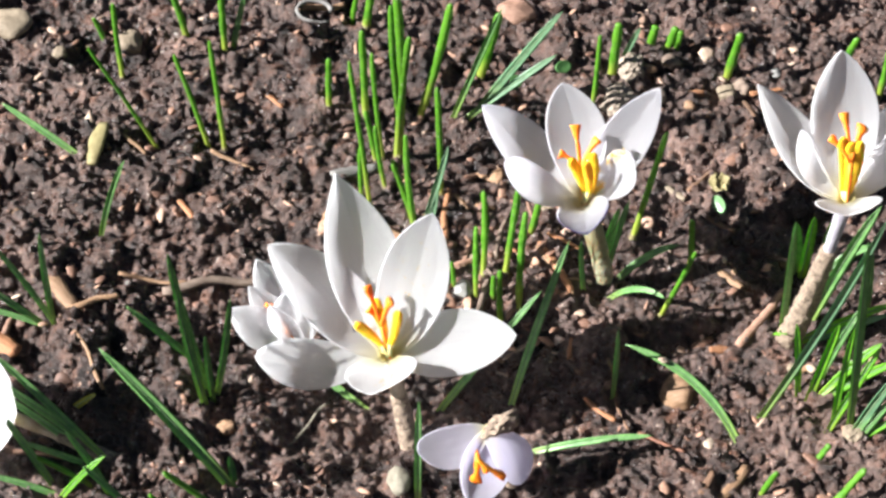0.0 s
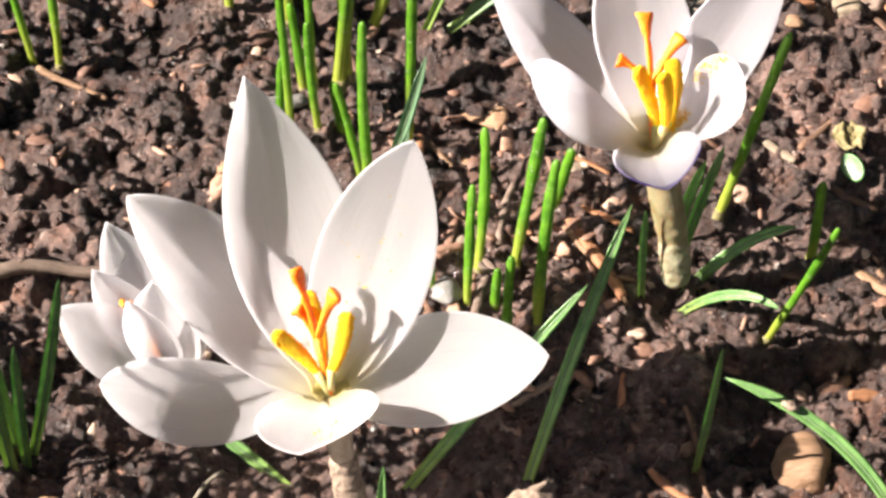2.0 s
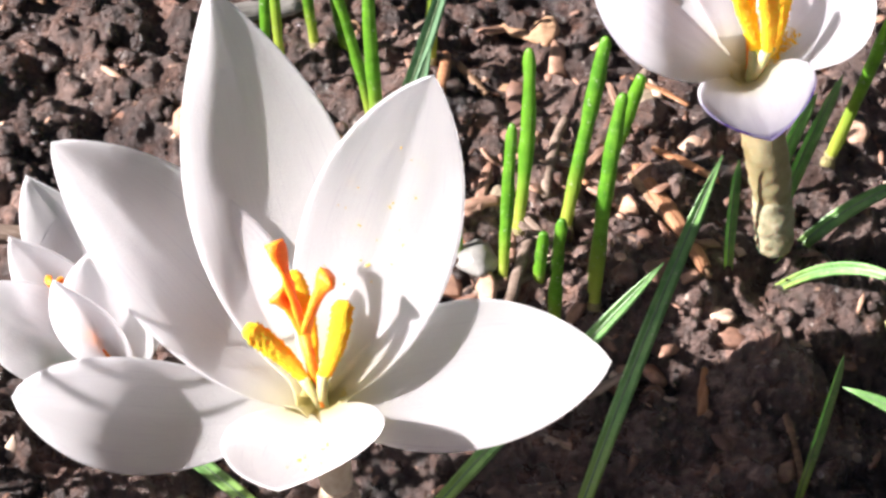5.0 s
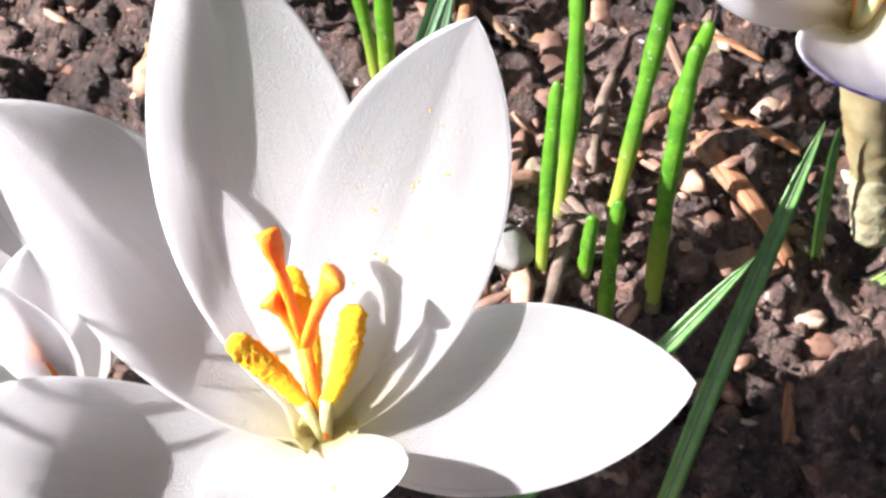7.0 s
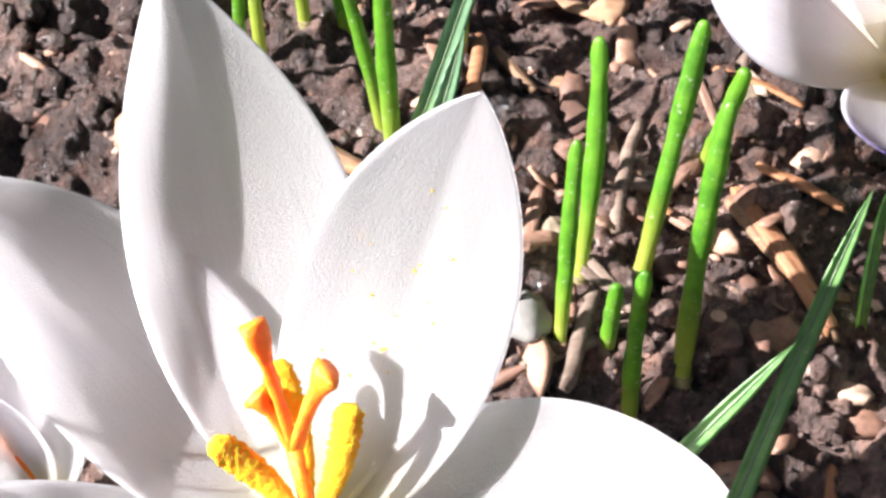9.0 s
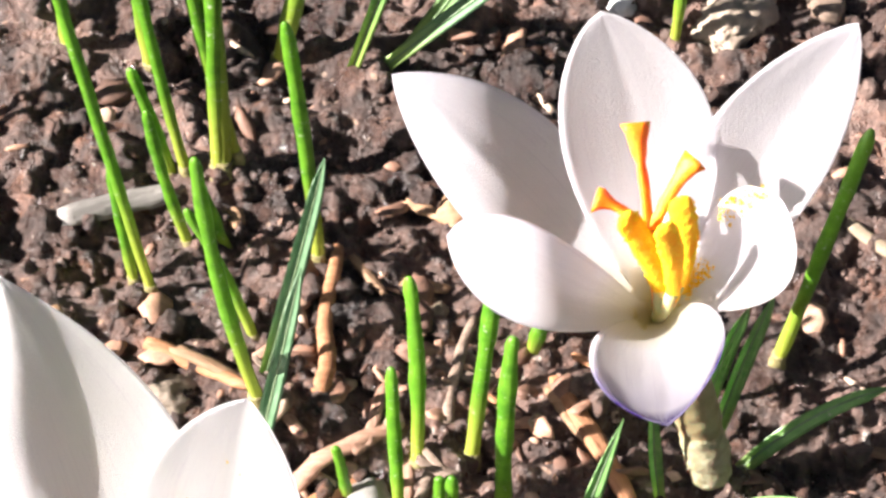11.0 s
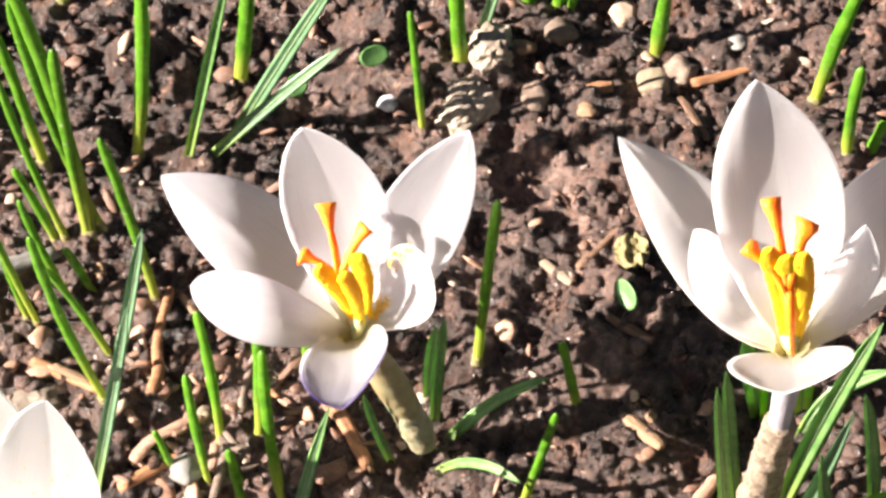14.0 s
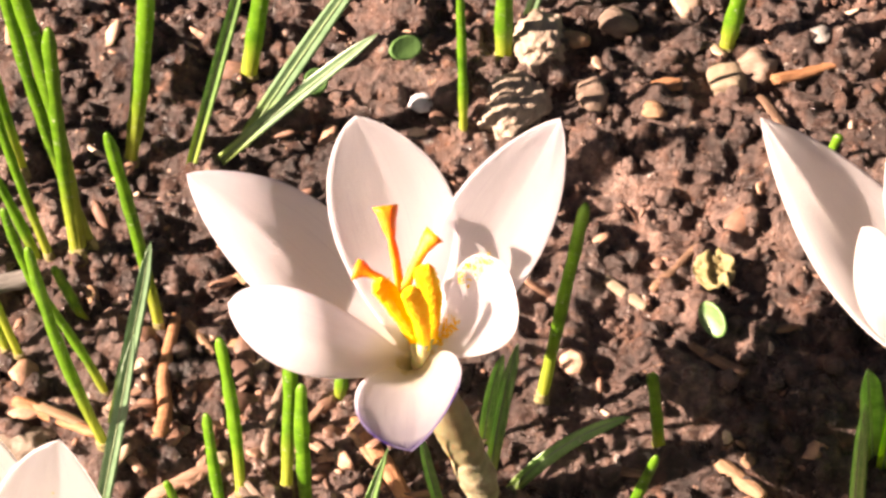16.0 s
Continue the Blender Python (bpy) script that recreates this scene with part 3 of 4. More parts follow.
style(fc, C0, (0.0535, 0.0280, 0.0310), ((0.0519, 0.0352, 0.0368), (0.0572, 0.0325, 0.0355), (0.0486, 0.0299, 0.0328)))
stamen(fc, C0, (0.0551, 0.0247, 0.0247), (0.0510, 0.0275, 0.0339), 0.00115)
stamen(fc, C0, (0.0565, 0.0250, 0.0252), (0.0559, 0.0292, 0.0343), 0.00120)
stamen(fc, C0, (0.0559, 0.0240, 0.0255), (0.0544, 0.0262, 0.0344), 0.0011)
floral_tube(fc, C0 - Vector((0, 0, 0.001)), C_FOOT, 0.0017, TUBE, None, (0.0012, 0.0, 0))
spathe = [bez(C_FOOT, C0.lerp(C_FOOT, 0.5) + Vector((0.0014, 0, 0)), C0, 0.30 + 0.62 * k / 29) for k in range(30)]
part("spathe", tube_mesh("spathe", spathe, [0.0017 + 0.0009 * math.sin(math.pi * (0.12 + 0.70 * k / 29)) - 0.0003 * (k / 29) for k in range(30)], SPATHE, 24, 0.85, 0.10), fc, "olive translucent sheath under the cup")
husk = [bez(C_FOOT, C0.lerp(C_FOOT, 0.5) + Vector((0.0014, 0, 0)), C0, 0.36 * k / 23) for k in range(24)]
part("sheath", tube_mesh("sheath", husk, [0.0019 + 0.0004 * math.sin(math.pi * k / 23) for k in range(24)], HUSK, 24, 0.9, 0.14, None, 0.06), fc, "pale greenish papery sheath at the foot")

# tall flower further on
fd = flower_root("tall white crocus with a lilac tube", (0.1047, 0.0068, -0.003))
D0 = Vector((0.1098, 0.0060, 0.0485))
FACE_D = (-0.08, -0.52, 0.85)
for sd, (tip, w, face, bulge, cup, twist, fat, sharp, sway) in enumerate((
        ((0.1053, 0.0235, 0.0781), 0.0155, (-0.04, -0.50, 0.80), 0.137, 0.39, -1, 0.51, 0.84, 0.022),
        ((0.0898, 0.0275, 0.0619), 0.0132, (0.50, -0.40, 0.75), 0.180, 0.37, -2, 0.41, 0.91, 0.075),
        ((0.1275, 0.0225, 0.0690), 0.0130, FACE_D, 0.120, 0.28, 12, 0.48, 0.88, 0.0),
        ((0.0986, 0.0146, 0.0617), 0.0073, FACE_D, 0.201, 0.13, 30, 0.57, 0.74, 0.0),
        ((0.1176, 0.0129, 0.0650), 0.0072, FACE_D, 0.090, 0.40, 33, 0.48, 0.81, 0.112),
        ((0.1086, -0.0027, 0.0546), 0.0150, FACE_D, 0.077, 0.41, 12, 0.51, 0.78, -0.049))):
    a = (Vector(tip) - D0).normalized()
    part("petal", petal_mesh(D0 + a * 0.0006, tip, w, face, bulge, cup, twist, fat, sharp, sway, seed=sd + 31), fd)
style(fd, D0 + Vector((0, -0.0012, 0.0016)), (0.1090, 0.0070, 0.0608), ((0.1071, 0.0150, 0.0673), (0.1112, 0.0128, 0.0661), (0.1043, 0.0108, 0.0641)))
stamen(fd, D0, (0.1091, 0.0070, 0.0493), (0.1066, 0.0092, 0.0660), 0.0012)
stamen(fd, D0, (0.1101, 0.0070, 0.0493), (0.1105, 0.0092, 0.0650), 0.0012)
stamen(fd, D0, (0.1097, 0.0066, 0.0500), (0.1086, 0.0090, 0.0648), 0.0013)
floral_tube(fd, D0, (0.1047, 0.0068, -0.003), 0.0014, TUBE_LILAC, (2.1, 1.4, 0.64, 0.36), (0.002, 0, 0.004))

# crumpled lilac flower close to the soil
fe = flower_root("crumpled lilac white crocus drooping near the soil", (0.0385, -0.0414, -0.009))
E0 = Vector((0.0348, -0.0305, 0.0088))
for tip, w, axis, bulge, cup, twist, fat, sharp, sway, sd in (
        ((0.0191, -0.0353, 0.0063), 0.0100, (0.2, -0.5, 0.8), 0.10, 0.35, 0, 0.55, 0.55, -0.10, 41),
        ((0.0317, -0.0461, 0.0016), 0.0115, (0.1, -0.6, 0.8), 0.12, 0.45, 0, 0.50, 0.70, -0.06, 43),
        ((0.0423, -0.0415, 0.0041), 0.0098, (0.5, -0.4, 0.75), -0.16, -0.45, 0, 0.52, 0.60, -0.12, 42),
        ((0.0367, -0.0399, -0.0011), 0.0100, (0.1, -0.6, 0.8), 0.10, 0.30, 0, 0.55, 0.60, 0.0, 44)):
    part("petal", petal_mesh(E0, tip, w, axis, bulge, cup, twist, fat, sharp, sway, mat=PETAL_LILAC, seed=sd), fe)
style(fe, (0.0321, -0.0400, 0.0142), (0.0321, -0.0432, 0.0154), ((0.0322, -0.0440, 0.0085), (0.0378, -0.0440, 0.0110), (0.0342, -0.0440, 0.0132)), 0.0006)
floral_tube(fe, E0, (0.0410, -0.0330, -0.009), 0.0013, None, (1.2, 1.1, 0.5, 0.2))


def withered(flower, at, size, seed):
    """A dried brown scrap of an older bloom."""
    bm = bmesh.new()
    bmesh.ops.create_icosphere(bm, subdivisions=4, radius=1.0)
    for v in bm.verts:
        k = 1 + 0.45 * noise.noise(v.co * 1.6 + Vector((seed, 0, 0))) + 0.25 * noise.noise(v.co * 4.5 + Vector((seed, 3, 0)))
        v.co = Vector((v.co.x * 1.25, v.co.y * 0.6, v.co.z * 0.75)) * (k * size)
    me = bpy.data.meshes.new("withered_petal")
    bm.to_mesh(me)
    bm.free()
    me.materials.append(SHEATH)
    me.polygons.foreach_set("use_smooth", [True] * len(me.polygons))
    ob = new("withered_petal", me)
    ob.matrix_world = Matrix.Translation(at) @ Euler((0.3, -0.5, 0.4)).to_matrix().to_4x4()
    ob.parent = flower
    ob.matrix_parent_inverse = flower.matrix_world.inverted()
    tagged(ob, "dried brownish withered bloom")


withered(fe, (0.0373, -0.0307, 0.0112), 0.0034, 5)


def whole_flower(label, foot, cup_at, axis, length, width, spread, seed, turn=0.0):
    """A full six-petalled crocus on its tube."""
    e = flower_root(label, foot)
    c0, ax = Vector(cup_at), Vector(axis).normalized()
    u = ax.orthogonal().normalized()
    v = ax.cross(u)
    for k in range(6):
        ang = radians(60 * k + turn)
        out = u * math.cos(ang) + v * math.sin(ang)
        d = (ax * math.cos(spread) + out * math.sin(spread)).normalized()
        part("petal", petal_mesh(c0, c0 + d * length * (1 if k % 2 else 0.92), width, ax, 0.12, 0.4, seed=seed + k), e)
    style(e, c0, c0 + ax * length * 0.4, [c0 + ax * length * 0.62 + u * 0.004, c0 + ax * length * 0.6 + v * 0.004, c0 + ax * length * 0.6 - u * 0.004])
    for k in range(3):
        ang = radians(120 * k + 40)
        out = (u * math.cos(ang) + v * math.sin(ang)) * 0.003
        stamen(e, c0, c0 + ax * 0.003 + out * 0.4, c0 + ax * length * 0.45 + out)
    floral_tube(e, c0, foot, 0.0012)


whole_flower("white crocus leaning over at the bed's edge", (-0.0450, -0.0362, -0.003), (-0.0701, -0.0312, 0.0060), (-0.90, -0.15, 0.35), 0.019, 0.0115, radians(56), 50)
whole_flower("white crocus standing among its leaves", (0.1335, -0.0150, -0.003), (0.1345, -0.0120, 0.018), (0.1, 0.2, 0.95), 0.024, 0.012, radians(30), 60, 20)


# ---- leaves and shoots ----
blade_rng = random.Random(5)


def blade_line(bx, by, tx, ty, tz, bend):
    foot = Vector((bx, by, soil_z(bx, by) - 0.0025))
    tip = Vector((tx, ty, tz))
    ctrl = foot.lerp(tip, 0.5) + Vector((0, 0, bend * (tip - foot).length)) + Vector((blade_rng.uniform(-1, 1), blade_rng.uniform(-1, 1), 0)) * 0.04 * (tip - foot).length
    return foot, ctrl, tip


def shoot(bx, by, tx, ty, tz, mm):
    """A thin round green shoot with a rounded tip."""
    foot, ctrl, tip = blade_line(bx, by, tx, ty, tz, 0.03)
    us = [i / 14 for i in range(14)] + [0.96, 0.985, 0.996, 1.0]
    pts = [bez(foot, ctrl, tip, u) for u in us]
    r = mm * 0.0005
    rad = [r * (0.92 + 0.14 * math.sin(3 * u) + 0.22 * noise.noise(Vector((u * 7.0, bx * 900, by * 900)))) for u in us[:14]] + [r * 0.86, r * 0.66, r * 0.42, r * 0.12]
    ob = tagged(new("grass_shoot", tube_mesh("grass_shoot", pts, rad, SHOOT, 10, 0.75, 0.16, None, 0.10)), "thin fresh green shoot speckled with pale grit", "shoot", "green shoots")
    if (tip - foot).length > 0.012:
        low = [bez(foot, ctrl, tip, 0.04 + 0.018 * k * 0.014 / (tip - foot).length) for k in range(9)]
        skin = new("basal_sheath", tube_mesh("basal_sheath", low, [r * (1.32 - 0.03 * k) for k in range(9)], SHOOTSKIN, 10, 0.8, 0.25, None, 0.15))
        skin.parent = ob
        tagged(skin, "pale brownish papery sheath at the foot")


def leaf(bx, by, tx, ty, tz, mm, bend=0.06, through_mid=None, mat=None):
    """A narrow channelled crocus leaf with a pale midrib."""
    foot, ctrl, tip = blade_line(bx, by, tx, ty, tz, bend)
    if through_mid:
        ctrl = Vector(through_mid)
    n, cols = 22, ((-1.0, 0.28), (-0.55, 0.02), (-0.14, -0.10), (0.14, -0.10), (0.55, 0.02), (1.0, 0.28), (0.55, -0.20), (0.0, -0.36), (-0.55, -0.20))
    verts, uvs, faces, ridge, ridge_r = [], [], [], [], []
    m = len(cols)
    for i in range(n + 1):
        u = i / n
        p = bez(foot, ctrl, tip, u)
        d = (bez(foot, ctrl, tip, min(1, u + 0.02)) - bez(foot, ctrl, tip, max(0, u - 0.02))).normalized()
        up = Vector((0.15, -0.62, 0.77))
        s = d.cross(up).normalized()
        nrm = s.cross(d).normalized()
        w = mm * 0.0005 * (0.72 + 0.28 * math.sin(math.pi * min(1, u * 1.1))) * (1 - max(0, (u - 0.82) / 0.18) ** 2 * 0.93)
        ridge.append(p - nrm * (w * 0.11))
        ridge_r.append(w * 0.13)
        for cx, cz in cols:
            verts.append(p + s * (w * cx) + nrm * (w * cz))
            uvs.append((u, 0.5 + 0.5 * cx))
    for i in range(n):
        for k in range(m):
            k2 = (k + 1) % m
            faces.append((i * m + k, i * m + k2, (i + 1) * m + k2, (i + 1) * m + k))
    faces.append(tuple(range(m - 1, -1, -1)))
    faces.append(tuple(n * m + k for k in range(m)))
    ob = tagged(new("crocus_leaf", mesh_of("crocus_leaf", verts, faces, mat or LEAF, uvs)), "narrow pale grey-green crocus leaf" if mat else "narrow green crocus leaf with a pale midrib", "leaf", "crocus leaves")
    rib = new("midrib", tube_mesh("midrib", ridge, ridge_r, MIDRIB, 6, 0.7))
    rib.parent = ob
    tagged(rib, "pale whitish midrib")
    return ob


def arched_leaf(bx, by, ctrl, tip, mm):
    """A longer leaf whose arch is given by its middle."""
    return leaf(bx, by, *tip, mm, through_mid=ctrl)


arched_leaf(0.0394, -0.0130, (0.0448, 0.0010, 0.0054), (0.0518, 0.0150, 0.0200), 1.98)
arched_leaf(0.0220, -0.0123, (0.0338, -0.0048, 0.0021), (0.0458, 0.0029, 0.0166), 1.95)
knotted = arched_leaf(0.0936, -0.0245, (0.0852, -0.0109, 0.0069), (0.0652, -0.0055, 0.0088), 2.06)
spot_mid = bez(Vector((0.0936, -0.0261, 0.0)), Vector((0.0852, -0.0109, 0.0069)), Vector((0.0652, -0.0055, 0.0088)), 0.76)
spot = new("dead_spot", tube_mesh("dead_spot", [spot_mid + Vector((0.0012, -0.0005, 0)), spot_mid, spot_mid - Vector((0.0012, -0.0005, 0))], [0.0005, 0.00115, 0.0006], SHEATH, 10, 0.6, 0.5))
spot.parent = knotted
tagged(spot, "withered brown spot on the leaf")
arched_leaf(0.0415, -0.0234, (0.0562, -0.0249, -0.0010), (0.0721, -0.0249, 0.0010), 1.69)
scorched = arched_leaf(0.0120, -0.0136, (-0.0051, -0.0045, -0.0061), (-0.0252, 0.0033, -0.0011), 1.81)
tip_line = [bez(Vector((0.0120, -0.0136, -0.01)), Vector((-0.0051, -0.0045, -0.0061)), Vector((-0.0252, 0.0033, -0.0011)), 0.84 + 0.04 * k) for k in range(5)]
tip_end = new("dead_tip", tube_mesh("dead_tip", tip_line, [0.0008, 0.0010, 0.0009, 0.0007, 0.0003], SHEATH, 10, 0.6, 0.4))
tip_end.parent = scorched
tagged(tip_end, "withered brown leaf tip")
arched_leaf(0.0199, -0.0393, (0.0193, -0.0343, 0.0020), (0.0190, -0.0270, 0.0130), 1.80)
arched_leaf(0.0622, 0.0225, (0.0691, 0.0254, 0.0040), (0.0791, 0.0289, 0.0030), 1.84)
arched_leaf(0.0622, 0.0208, (0.0685, 0.0185, 0.0030), (0.0756, 0.0132, 0.0022), 1.5)
arched_leaf(0.1096, 0.0120, (0.1142, 0.0160, 0.0127), (0.1222, 0.0217, 0.0294), 2.99)
arched_leaf(0.1125, 0.0216, (0.1153, 0.0270, 0.0057), (0.1252, 0.0271, 0.0080), 2.28)


def bright(bx, by, tx, ty, tz, mm):
    ob = leaf(bx, by, tx, ty, tz, mm, 0.12, mat=BRIGHTLEAF)
    return tagged(ob, "bright yellow-green young crocus leaf")


def pale(bx, by, tx, ty, tz, mm):
    return leaf(bx, by, tx, ty, tz, mm, mat=PALELEAF)


shoot(-0.0464, 0.0557, -0.0630, 0.0600, 0.0287, 1.12)
shoot(-0.0345, 0.0564, -0.0427, 0.0605, 0.0271, 1.26)
shoot(-0.0310, 0.0566, -0.0342, 0.0613, 0.0316, 1.26)
leaf(-0.0584, 0.0264, -0.0513, 0.0299, 0.0235, 1.50)
leaf(-0.0624, 0.0494, -0.0850, 0.0585, 0.0092, 1.67)
shoot(-0.0435, 0.0923, -0.0473, 0.0943, 0.0133, 1.74)
shoot(-0.0334, 0.0879, -0.0343, 0.0905, 0.0170, 1.74)
leaf(-0.0323, 0.0890, -0.0283, 0.0916, 0.0176, 1.59)
shoot(-0.0584, 0.0787, -0.0599, 0.0819, 0.0213, 1.43)
shoot(-0.0636, 0.0902, -0.0668, 0.0911, 0.0062, 1.30)
leaf(-0.0644, -0.0019, -0.0779, 0.0020, 0.0257, 1.45)
leaf(-0.0656, -0.0006, -0.0672, 0.0036, 0.0279, 1.59)
leaf(-0.0657, -0.0016, -0.0828, 0.0006, 0.0149, 1.59)
leaf(-0.0646, -0.0022, -0.0829, -0.0012, 0.0066, 1.32)
leaf(-0.0282, -0.0156, -0.0368, -0.0093, 0.0390, 2.22)
leaf(-0.0288, -0.0197, -0.0347, -0.0147, 0.0298, 2.08)
leaf(-0.0274, -0.0154, -0.0234, -0.0109, 0.0266, 1.70)
leaf(-0.0275, -0.0170, -0.0291, -0.0140, 0.0166, 1.57)
leaf(-0.0308, -0.0082, -0.0477, -0.0056, 0.0148, 1.84)
leaf(-0.0189, -0.0419, -0.0505, -0.0265, 0.0269, 2.80)
leaf(-0.0210, -0.0398, -0.0222, -0.0375, 0.0041, 1.78)
leaf(-0.0478, -0.0374, -0.0736, -0.0260, 0.0224, 1.78)
leaf(-0.0512, -0.0359, -0.0736, -0.0292, 0.0129, 1.66)
leaf(-0.0490, -0.0380, -0.0678, -0.0354, 0.0029, 1.53)
leaf(-0.0484, -0.0356, -0.0773, -0.0269, 0.0170, 1.91)
leaf(-0.0591, -0.0440, -0.0711, -0.0365, 0.0148, 1.77)
leaf(-0.0469, -0.0462, -0.0570, -0.0402, 0.0146, 1.76)
bright(-0.0612, -0.0471, -0.0484, -0.0423, 0.0095, 1.51)
leaf(-0.0422, -0.0481, -0.0532, -0.0446, 0.0081, 1.64)
leaf(-0.0564, -0.0453, -0.0740, -0.0440, 0.0021, 1.51)
shoot(-0.0497, -0.0434, -0.0636, -0.0423, 0.0072, 1.39)
shoot(-0.0224, -0.0457, -0.0359, -0.0443, 0.0067, 1.52)
shoot(-0.0316, -0.0481, -0.0389, -0.0475, 0.0026, 1.26)
tagged(leaf(-0.0613, -0.0241, -0.0533, -0.0214, 0.0026, 1.68, mat=YELLOWLEAF), "yellowed withering crocus leaf lying low")
shoot(-0.0062, 0.0692, -0.0065, 0.0716, 0.0162, 1.42)
shoot(0.0056, 0.0401, -0.0005, 0.0466, 0.0426, 1.24)
shoot(0.0080, 0.0542, 0.0043, 0.0591, 0.0323, 1.26)
shoot(0.0134, 0.0554, 0.0084, 0.0623, 0.0454, 1.54)
shoot(0.0165, 0.0357, 0.0104, 0.0384, 0.0165, 1.24)
shoot(0.0091, 0.0455, 0.0058, 0.0483, 0.0187, 1.25)
shoot(0.0329, 0.0220, 0.0320, 0.0316, 0.0164, 1.50)
shoot(0.0317, 0.0165, 0.0306, 0.0240, 0.0125, 1.24)
shoot(0.0381, 0.0229, 0.0403, 0.0330, 0.0177, 1.63)
shoot(0.0357, 0.0178, 0.0354, 0.0185, 0.0011, 1.37)
shoot(0.0380, 0.0111, 0.0366, 0.0153, 0.0075, 1.35)
shoot(0.0421, 0.0143, 0.0419, 0.0242, 0.0184, 1.60)
shoot(0.0438, 0.0358, 0.0457, 0.0370, 0.0078, 1.54)
shoot(0.0264, 0.0189, 0.0253, 0.0201, 0.0037, 1.12)
leaf(0.0640, -0.0075, 0.0626, -0.0099, 0.0200, 1.31)
leaf(0.0574, 0.0203, 0.0551, 0.0207, 0.0130, 1.35)
leaf(0.0615, 0.0298, 0.0643, 0.0313, 0.0131, 1.77)
leaf(0.0624, 0.0273, 0.0660, 0.0295, 0.0182, 1.77)
shoot(0.1314, 0.0825, 0.1319, 0.0846, 0.0145, 1.73)
pale(0.0962, -0.0162, 0.1156, -0.0089, 0.0613, 2.34)
leaf(0.1169, -0.0197, 0.1122, -0.0113, 0.0563, 2.33)
leaf(0.1031, 0.0077, 0.1014, 0.0111, 0.0316, 1.73)
bright(0.1088, 0.0252, 0.1093, 0.0278, 0.0171, 2.72)
bright(0.1134, 0.0258, 0.1138, 0.0281, 0.0155, 2.72)
bright(0.1032, 0.0061, 0.1280, 0.0094, 0.0092, 2.13)
pale(0.1046, 0.0067, 0.1272, 0.0086, 0.0062, 1.86)
bright(0.1167, -0.0224, 0.1259, -0.0202, 0.0043, 2.07)
pale(0.1161, -0.0224, 0.1249, -0.0160, 0.0160, 2.58)
bright(0.1017, 0.0105, 0.1032, 0.0037, 0.0030, 1.87)
bright(0.1076, -0.0119, 0.1124, -0.0050, 0.0197, 2.35)
bright(0.1085, -0.0126, 0.1265, -0.0083, 0.0104, 2.35)
leaf(0.1173, -0.0232, 0.1257, -0.0177, 0.0108, 2.07)
bright(0.1096, -0.0117, 0.1227, -0.0065, 0.0148, 2.35)
bright(0.1108, -0.0210, 0.1215, -0.0105, 0.0185, 1.9)
bright(0.1130, -0.0195, 0.1150, -0.0085, 0.0225, 1.8)
bright(0.1060, -0.0105, 0.1035, -0.0020, 0.0150, 1.7)
leaf(0.1095, -0.0090, 0.1190, 0.0010, 0.0205, 1.8)
shoot(0.0954, -0.0372, 0.0990, -0.0352, 0.0040, 1.40)
shoot(0.1102, -0.0406, 0.1177, -0.0364, 0.0084, 1.77)
shoot(0.1080, -0.0286, 0.1113, -0.0266, 0.0030, 1.54)
shoot(-0.0024, 0.0996, -0.0010, 0.1009, 0.0088, 1.32)
shoot(0.0013, 0.0978, 0.0026, 0.0995, 0.0109, 2.04)
leaf(0.1045, 0.0133, 0.1027, 0.0162, 0.0270, 1.95)
leaf(0.1224, 0.0106, 0.1199, 0.0140, 0.0252, 2.01)
shoot(0.0114, 0.0541, 0.0095, 0.0615, 0.0505, 2.20)
shoot(0.0031, 0.0667, 0.0014, 0.0706, 0.0277, 1.73)
shoot(0.0112, 0.0539, 0.0130, 0.0599, 0.0376, 1.86)
shoot(0.0157, 0.0695, 0.0225, 0.0755, 0.0332, 2.08)
leaf(0.0237, 0.0677, 0.0348, 0.0744, 0.0336, 1.72)
shoot(0.0304, 0.0826, 0.0348, 0.0862, 0.0197, 2.28)
pale(0.0286, 0.0713, 0.0496, 0.0787, 0.0292, 2.33)
pale(0.0267, 0.0687, 0.0491, 0.0747, 0.0181, 1.90)
shoot(0.0223, 0.0436, 0.0200, 0.0484, 0.0330, 1.50)
shoot(0.0064, 0.0542, 0.0031, 0.0561, 0.0150, 1.36)
shoot(0.0178, 0.0262, 0.0133, 0.0313, 0.0353, 1.47)
shoot(0.0128, 0.0462, 0.0102, 0.0472, 0.0081, 1.34)
shoot(0.0035, 0.0416, 0.0025, 0.0439, 0.0154, 1.17)
shoot(0.0590, 0.0731, 0.0592, 0.0767, 0.0236, 1.21)
shoot(0.0642, 0.0854, 0.0646, 0.0879, 0.0164, 2.28)
pale(0.0670, 0.0914, 0.0707, 0.0934, 0.0095, 1.76)
shoot(0.0739, 0.0960, 0.0750, 0.0972, 0.0065, 2.13)
shoot(0.0784, 0.0952, 0.0801, 0.0965, 0.0070, 2.12)
shoot(0.0804, 0.0947, 0.0815, 0.0958, 0.0064, 1.59)
shoot(0.0931, 0.0872, 0.0954, 0.0895, 0.0131, 2.09)
shoot(0.1164, 0.0773, 0.1227, 0.0815, 0.0217, 2.05)
shoot(0.1208, 0.0656, 0.1222, 0.0688, 0.0198, 1.68)
shoot(0.1239, 0.0670, 0.1260, 0.0685, 0.0074, 1.52)
shoot(0.1033, 0.0650, 0.1059, 0.0665, 0.0074, 1.26)
shoot(0.0685, 0.0340, 0.0736, 0.0389, 0.0320, 1.46)
shoot(0.0748, 0.0151, 0.0810, 0.0151, 0.0179, 1.15)
shoot(0.0828, 0.0286, 0.0812, 0.0290, 0.0125, 1.44)
